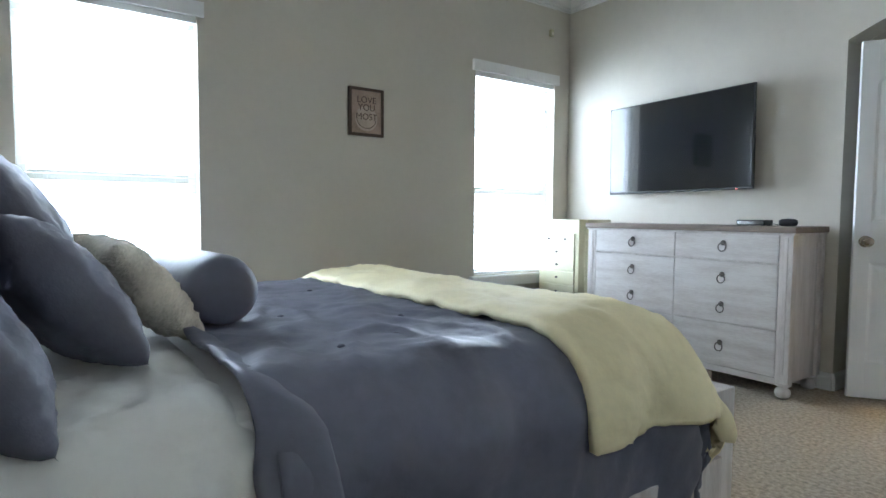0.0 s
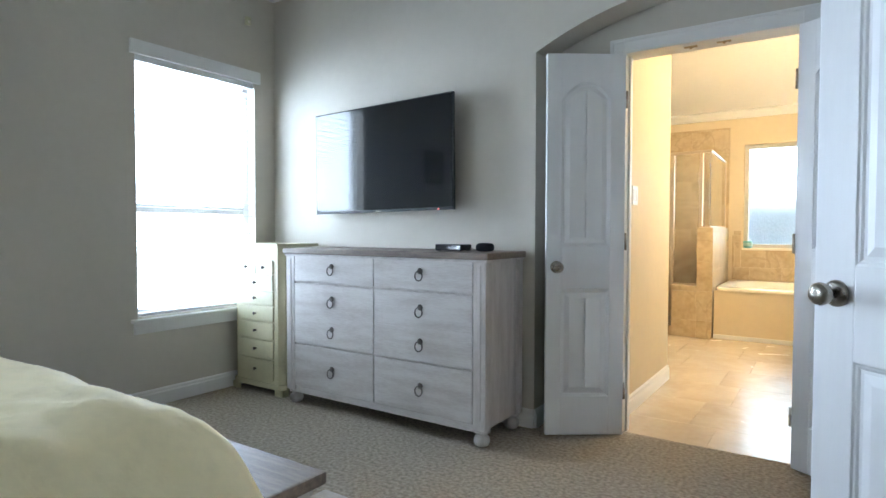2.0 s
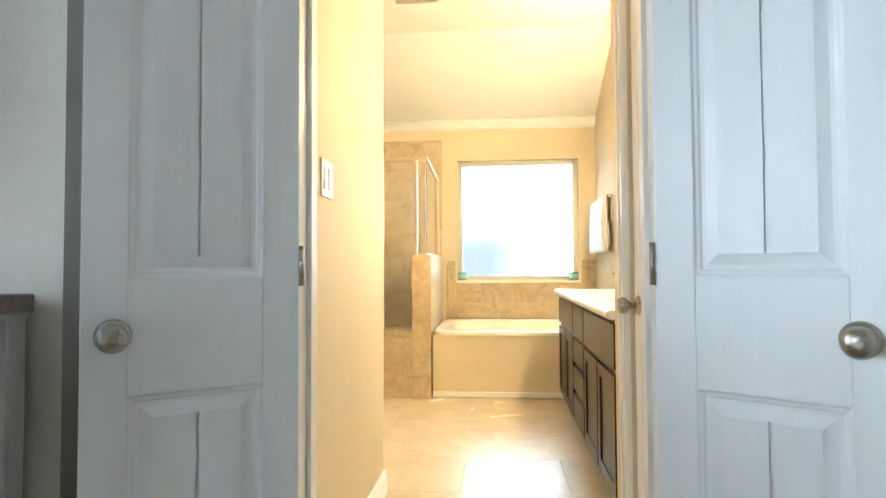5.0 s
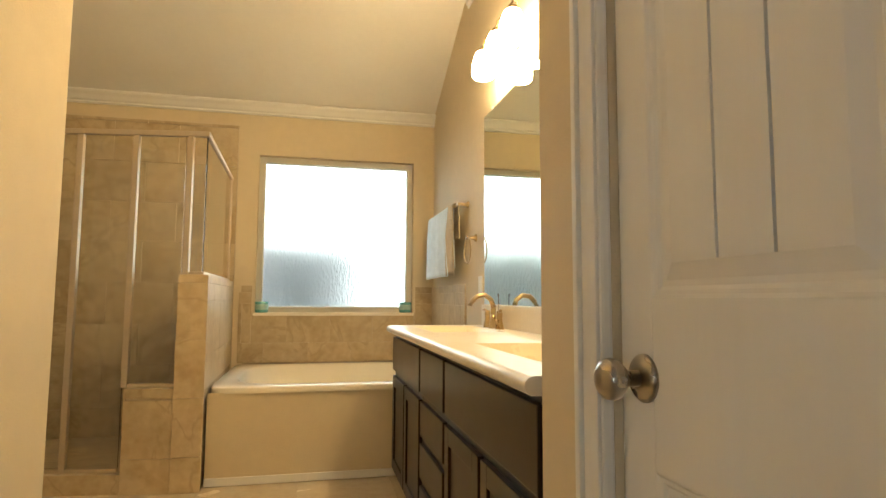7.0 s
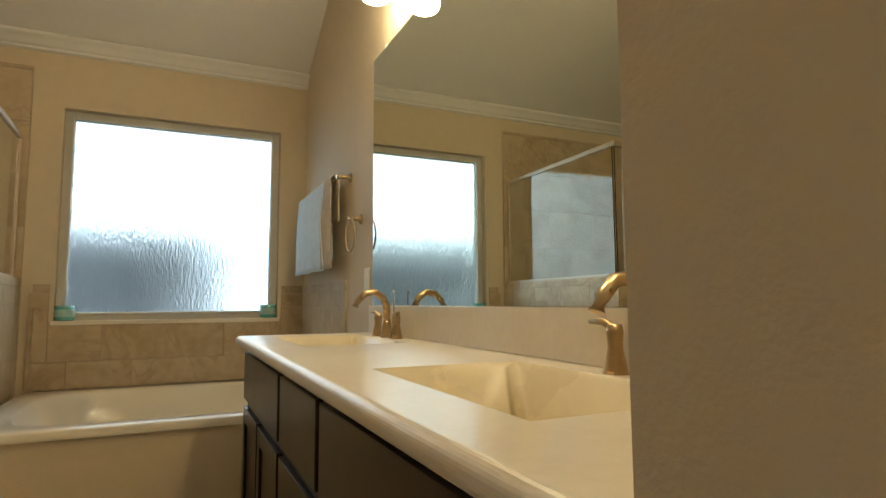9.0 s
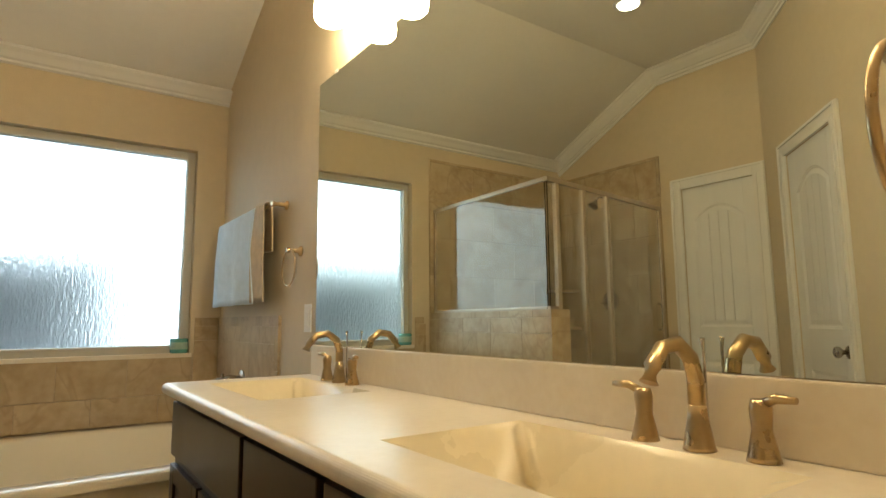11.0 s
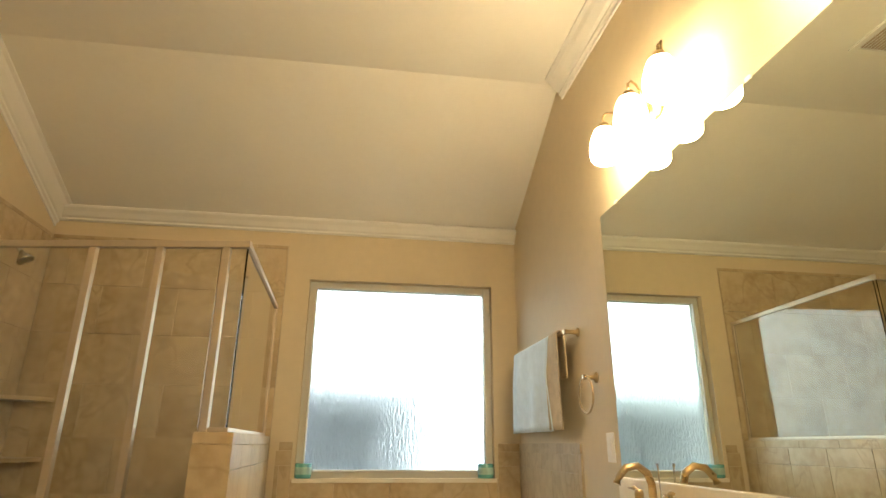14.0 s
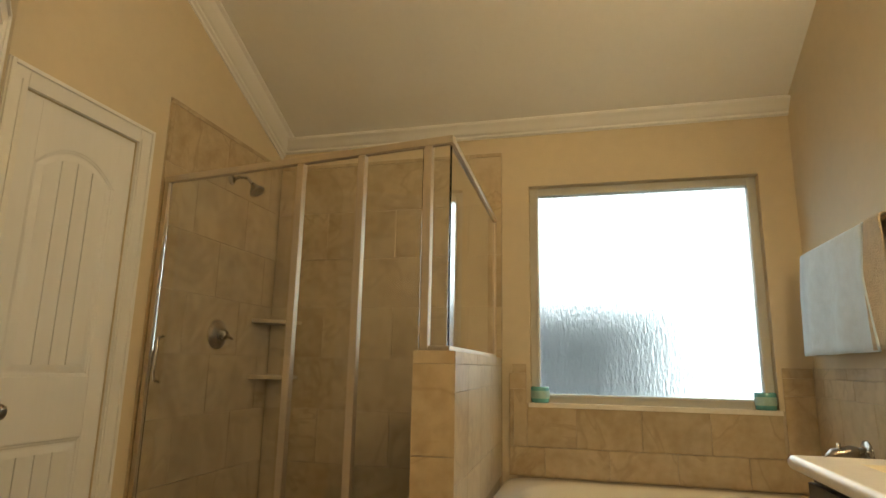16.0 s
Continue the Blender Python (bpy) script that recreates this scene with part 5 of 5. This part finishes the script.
for sc in (S2, S1):
    bm = bmesh.new()
    r0 = [(xl, sc - SH[0]), (xr, sc - SH[0]), (xr, sc + SH[0]), (xl, sc + SH[0])]
    def shr(k, z, dx):
        return [bm.verts.new((SX + dx + (x - SX) * k, sc + (y - sc) * k, z)) for x, y in r0]
    lv = [shr(1.0, VZ, 0), shr(0.97, VZ - 0.012, 0), shr(0.80, VZ - 0.10, 0.01), shr(0.62, VZ - 0.125, 0.015)]
    for a, b in zip(lv, lv[1:]):
        for i in range(4):
            bm.faces.new((a[i], a[(i + 1) % 4], b[(i + 1) % 4], b[i]))
    bm.faces.new(lv[-1])
    bmesh.ops.recalc_face_normals(bm, faces=bm.faces)
    for f in bm.faces:
        f.normal_flip()
    bmesh.ops.bevel(bm, geom=[e for e in bm.edges if abs(e.verts[0].co.z - e.verts[1].co.z) > 0.03 and not e.is_boundary], offset=0.03, segments=4, affect="EDGES")
    for f in bm.faces:
        f.smooth = True
    sk = part("sink_bowl", bm, M_bowl, ct)
    part("drain", lathe(bmesh.new(), [(0.022, 0), (0.022, 0.003), (0.014, 0.004)], 18, Matrix.Translation((SX + 0.015, sc, VZ - 0.1255))), M_nickel, sk)
part("backsplash", bx(BR - 0.022, BR - 0.002, VY0, 7.29, VZ + 0.0005, 0.99, bevel=0.004), M_counter, ct)


def faucet(y):
    f = thing("sink_faucet", (BR - 0.062, y, VZ), "brushed bronze arc faucet with two lever handles", "faucet", "vanity faucets")
    part("base", lathe(bmesh.new(), [(0.026, 0), (0.024, 0.006), (0.016, 0.05), (0.014, 0.07)], 18), M_bronze, f)
    pts = [(0.0, 0, 0.05), (0.0, 0, 0.11), (-0.012, 0, 0.145), (-0.045, 0, 0.168), (-0.085, 0, 0.162), (-0.112, 0, 0.135), (-0.122, 0, 0.112)]
    part("spout", tube(bmesh.new(), pts, [0.014, 0.0135, 0.013, 0.0125, 0.0125, 0.013, 0.0145], 14), M_bronze, f)
    part("lift_rod", tube(bmesh.new(), [(0.028, 0, 0.0), (0.028, 0, 0.155), (0.026, 0, 0.175)], [0.0025, 0.0025, 0.0045], 8), M_nickel, f)
    for s_ in (-1, 1):
        h_ = part("handle", lathe(bmesh.new(), [(0.024, 0), (0.022, 0.008), (0.014, 0.045), (0.016, 0.075), (0.013, 0.088)], 18, Matrix.Translation((0.0, s_ * 0.10, 0))), M_bronze, f)
        part("lever", tube(bmesh.new(), [(0.0, s_ * 0.10, 0.080), (-0.005, s_ * 0.125, 0.092), (-0.01, s_ * 0.155, 0.092)], [0.008, 0.0075, 0.005], 8), M_bronze, h_)
faucet(S1 + 0.02)
faucet(S2 - 0.10)

# mirror
mir = thing("wall_mirror", (BR, 6.24, 0.992), "large frameless wall mirror above the vanity", "mirror")
part("glass", bx(-0.006, -0.001, 5.19 - 6.24, 7.285 - 6.24, 0.0, 1.085), M_mirror, mir)
for yy in (-0.75, 0.0, 0.88):
    part("clip", bx(-0.009, 0.0, yy - 0.012, yy + 0.012, 1.080, 1.095, bevel=0.002), M_plate, mir)


def vanity_light(y):
    """Three bell shades hung from scrolled arms on a bar."""
    L = thing("vanity_light", (BR, y, 2.305), "bronze vanity light with three glowing glass shades", "wall light", "vanity lights")
    mw = Matrix.Rotation(radians(-90), 4, "Y")
    part("back_plate", lathe(bmesh.new(), [(0.06, 0.0), (0.058, 0.010), (0.035, 0.020), (0.012, 0.026)], 26, mw), M_bronze, L)
    for dy in (-0.228, 0.0, 0.228):
        pts = [(-0.02, dy * 0.10, 0.0), (-0.05, dy * 0.5, 0.02), (-0.075, dy * 0.85, 0.075), (-0.095, dy * 0.99, 0.09), (-0.108, dy, 0.075), (-0.11, dy, 0.035)]
        a = part("arm", tube(bmesh.new(), pts, 0.005, 8), M_bronze, L)
        mt_ = Matrix.Translation((-0.11, dy, 0.0))
        part("socket_cap", lathe(bmesh.new(), [(0.012, 0.045), (0.021, 0.038), (0.026, 0.022), (0.026, 0.016)], 18, mt_), M_bronze, a)
        part("shade", lathe(bmesh.new(), [(0.022, 0.020), (0.038, 0.010), (0.050, -0.018), (0.060, -0.055), (0.063, -0.085), (0.060, -0.115), (0.050, -0.128), (0.02, -0.130)], 26, mt_), M_shade, L, "glowing frosted glass shade")
vanity_light(6.72)
vanity_light(5.67)

# towel bar with towels
bar = thing("towel_bar", (BR, 8.10, 1.625), "satin nickel towel bar on the wall", "towel bar")
for yy in (-0.44, 0.44):
    part("post", lathe(bmesh.new(), [(0.024, 0.001), (0.022, 0.008), (0.011, 0.014), (0.010, 0.06), (0.014, 0.066), (0.012, 0.074)], 18, Matrix.Translation((0, yy, 0)) @ Matrix.Rotation(radians(-90), 4, "Y")), M_bronze, bar)
part("rod", tube(bmesh.new(), [(-0.064, -0.455, 0), (-0.064, 0.455, 0)], 0.008, 10), M_bronze, bar)


def towel(at, y0, y1, front, back, material, label, seed, off=0.014):
    t_ = thing("towel", at, label, "towel")
    bm, g = bmesh.new(), []
    path = [(-off, -front + k * front / 14) for k in range(15)] + [(-off * math.cos(a), off * math.sin(a)) for a in (0.6, 1.2, 1.57, 2.0, 2.6)] + [(off, -k * back / 14) for k in range(15)]
    ny = 22
    for j in range(ny + 1):
        y = y0 + (y1 - y0) * j / ny
        row = []
        for px, pz in path:
            fall = min(1.0, max(0.0, -pz) / 0.2)
            wv = 0.011 * fall * math.sin(y * 24 + seed) + 0.016 * fall * noise.noise(Vector((y * 9, pz * 3, seed)))
            gather = 1 + 0.16 * max(0.0, -pz) / 0.45
            side = -1 if px < 0 else 1
            row.append(bm.verts.new((px + (wv - 0.012 * fall if side < 0 else min(0.02, 0.3 * wv)), (y0 + y1) / 2 + (y - (y0 + y1) / 2) * gather, pz)))
        g.append(row)
    for a, b in zip(g, g[1:]):
        for i in range(len(a) - 1):
            f = bm.faces.new((a[i], b[i], b[i + 1], a[i + 1]))
            f.smooth = True
    ob = part("cloth", bm, material, t_)
    s = ob.modifiers.new("thickness", "SOLIDIFY")
    s.thickness = 0.007
    return t_


towel((BR - 0.064, 8.21, 1.625), -0.33, 0.33, 0.455, 0.40, M_towel, "pale blue bath towel hanging on the towel bar", 1.0, 0.016)
towel((BR - 0.064, 7.80, 1.625), -0.06, 0.06, 0.45, 0.21, M_towel2, "folded beige towel hanging beside the blue one", 2.6, 0.017)


def towel_ring(at, turn, label):
    r = thing("towel_ring", at, label, "towel ring", "towel rings", turn)
    part("post", lathe(bmesh.new(), [(0.025, 0.001), (0.023, 0.008), (0.010, 0.015), (0.009, 0.05), (0.014, 0.056), (0.010, 0.066)], 18, Matrix.Rotation(radians(-90), 4, "Y")), M_bronze, r)
    part("ring", tube(bmesh.new(), [(-0.055, 0.078 * math.sin(a), -0.076 + 0.078 * math.cos(a)) for a in [2 * math.pi * i / 30 for i in range(30)]], 0.0045, 8, closed=True), M_bronze, r)


towel_ring((BR, 7.475, 1.39), 0, "bronze towel ring beside the mirror")
towel_ring((-0.03, YG, 1.31), -90, "bronze towel ring on the wall at the vanity end")


def plate(name, at, turn, label, category, rockers):
    p_ = thing(name, at, label, category, turn=turn)
    w = 0.036 if rockers == 1 else 0.058
    part("cover", bx(-0.006, -0.0005, -w, w, -0.058, 0.058, bevel=0.002), M_plate, p_)
    for i in range(rockers):
        yy = (i - (rockers - 1) / 2) * 0.046
        part("rocker" if name == "light_switch" else "socket", bx(-0.010, -0.005, yy - 0.016, yy + 0.016, -0.033, 0.033, bevel=0.002), M_plate, p_)


plate("wall_outlet", (BR, 7.375, 1.098), 0, "white outlet plate beside the mirror", "outlet", 1)
plate("light_switch", (XY, 4.635, 1.325), 180, "white double rocker switch by the bath doorway", "light switch", 2)

# ceiling
vent = thing("ceiling_vent", (-1.26, 7.06, CEILB), "white slatted ceiling air vent", "vent")
part("frame", boxes((-0.19, 0.19, -0.115, -0.085, -0.012, -0.0005), (-0.19, 0.19, 0.085, 0.115, -0.012, -0.0005), (-0.19, -0.16, -0.085, 0.085, -0.012, -0.0005), (0.16, 0.19, -0.085, 0.085, -0.012, -0.0005), bevel=0.003), M_trim, vent)
part("backing", bx(-0.16, 0.16, -0.085, 0.085, -0.002, -0.0005), M_frame, vent)
sl = mesh_of("slat", bx(-0.0045, 0.0045, -0.085, 0.085, -0.0012, 0.0012), M_trim)
for i in range(17):
    s = part("slat", sl, None, vent)
    s.matrix_basis = pose(-0.152 + i * 0.019, 0, -0.007, 0, 35, 0)
can = thing("recessed_light", (-1.69, 7.18, CEILB), "lit round recessed ceiling light", "ceiling light")
part("trim_ring", lathe(bmesh.new(), [(0.095, -0.0005), (0.094, -0.006), (0.074, -0.008), (0.072, -0.001)], 32), M_trim, can)
part("lens", lathe(bmesh.new(), [(0.071, -0.002), (0.07, -0.005), (0.03, -0.006)], 28), M_can, can, "glowing lens")

# light of the recessed fixture
lamp("recessed_bulb", "AREA", pose(-1.69, 7.18, CEILB - 0.012), 3, (1.0, 0.82, 0.58), size=0.12, size_y=0.12).data.shape = "DISK"

# ---- bath floor tiles ----
field(floor_bath, "z", -0.004 - CT + 0.003, 1, BL, BR, YD - 0.08, KY0 + 0.28, 0.51, 0.51, 0.045, 0.17, 0.28, material=M_ftile)
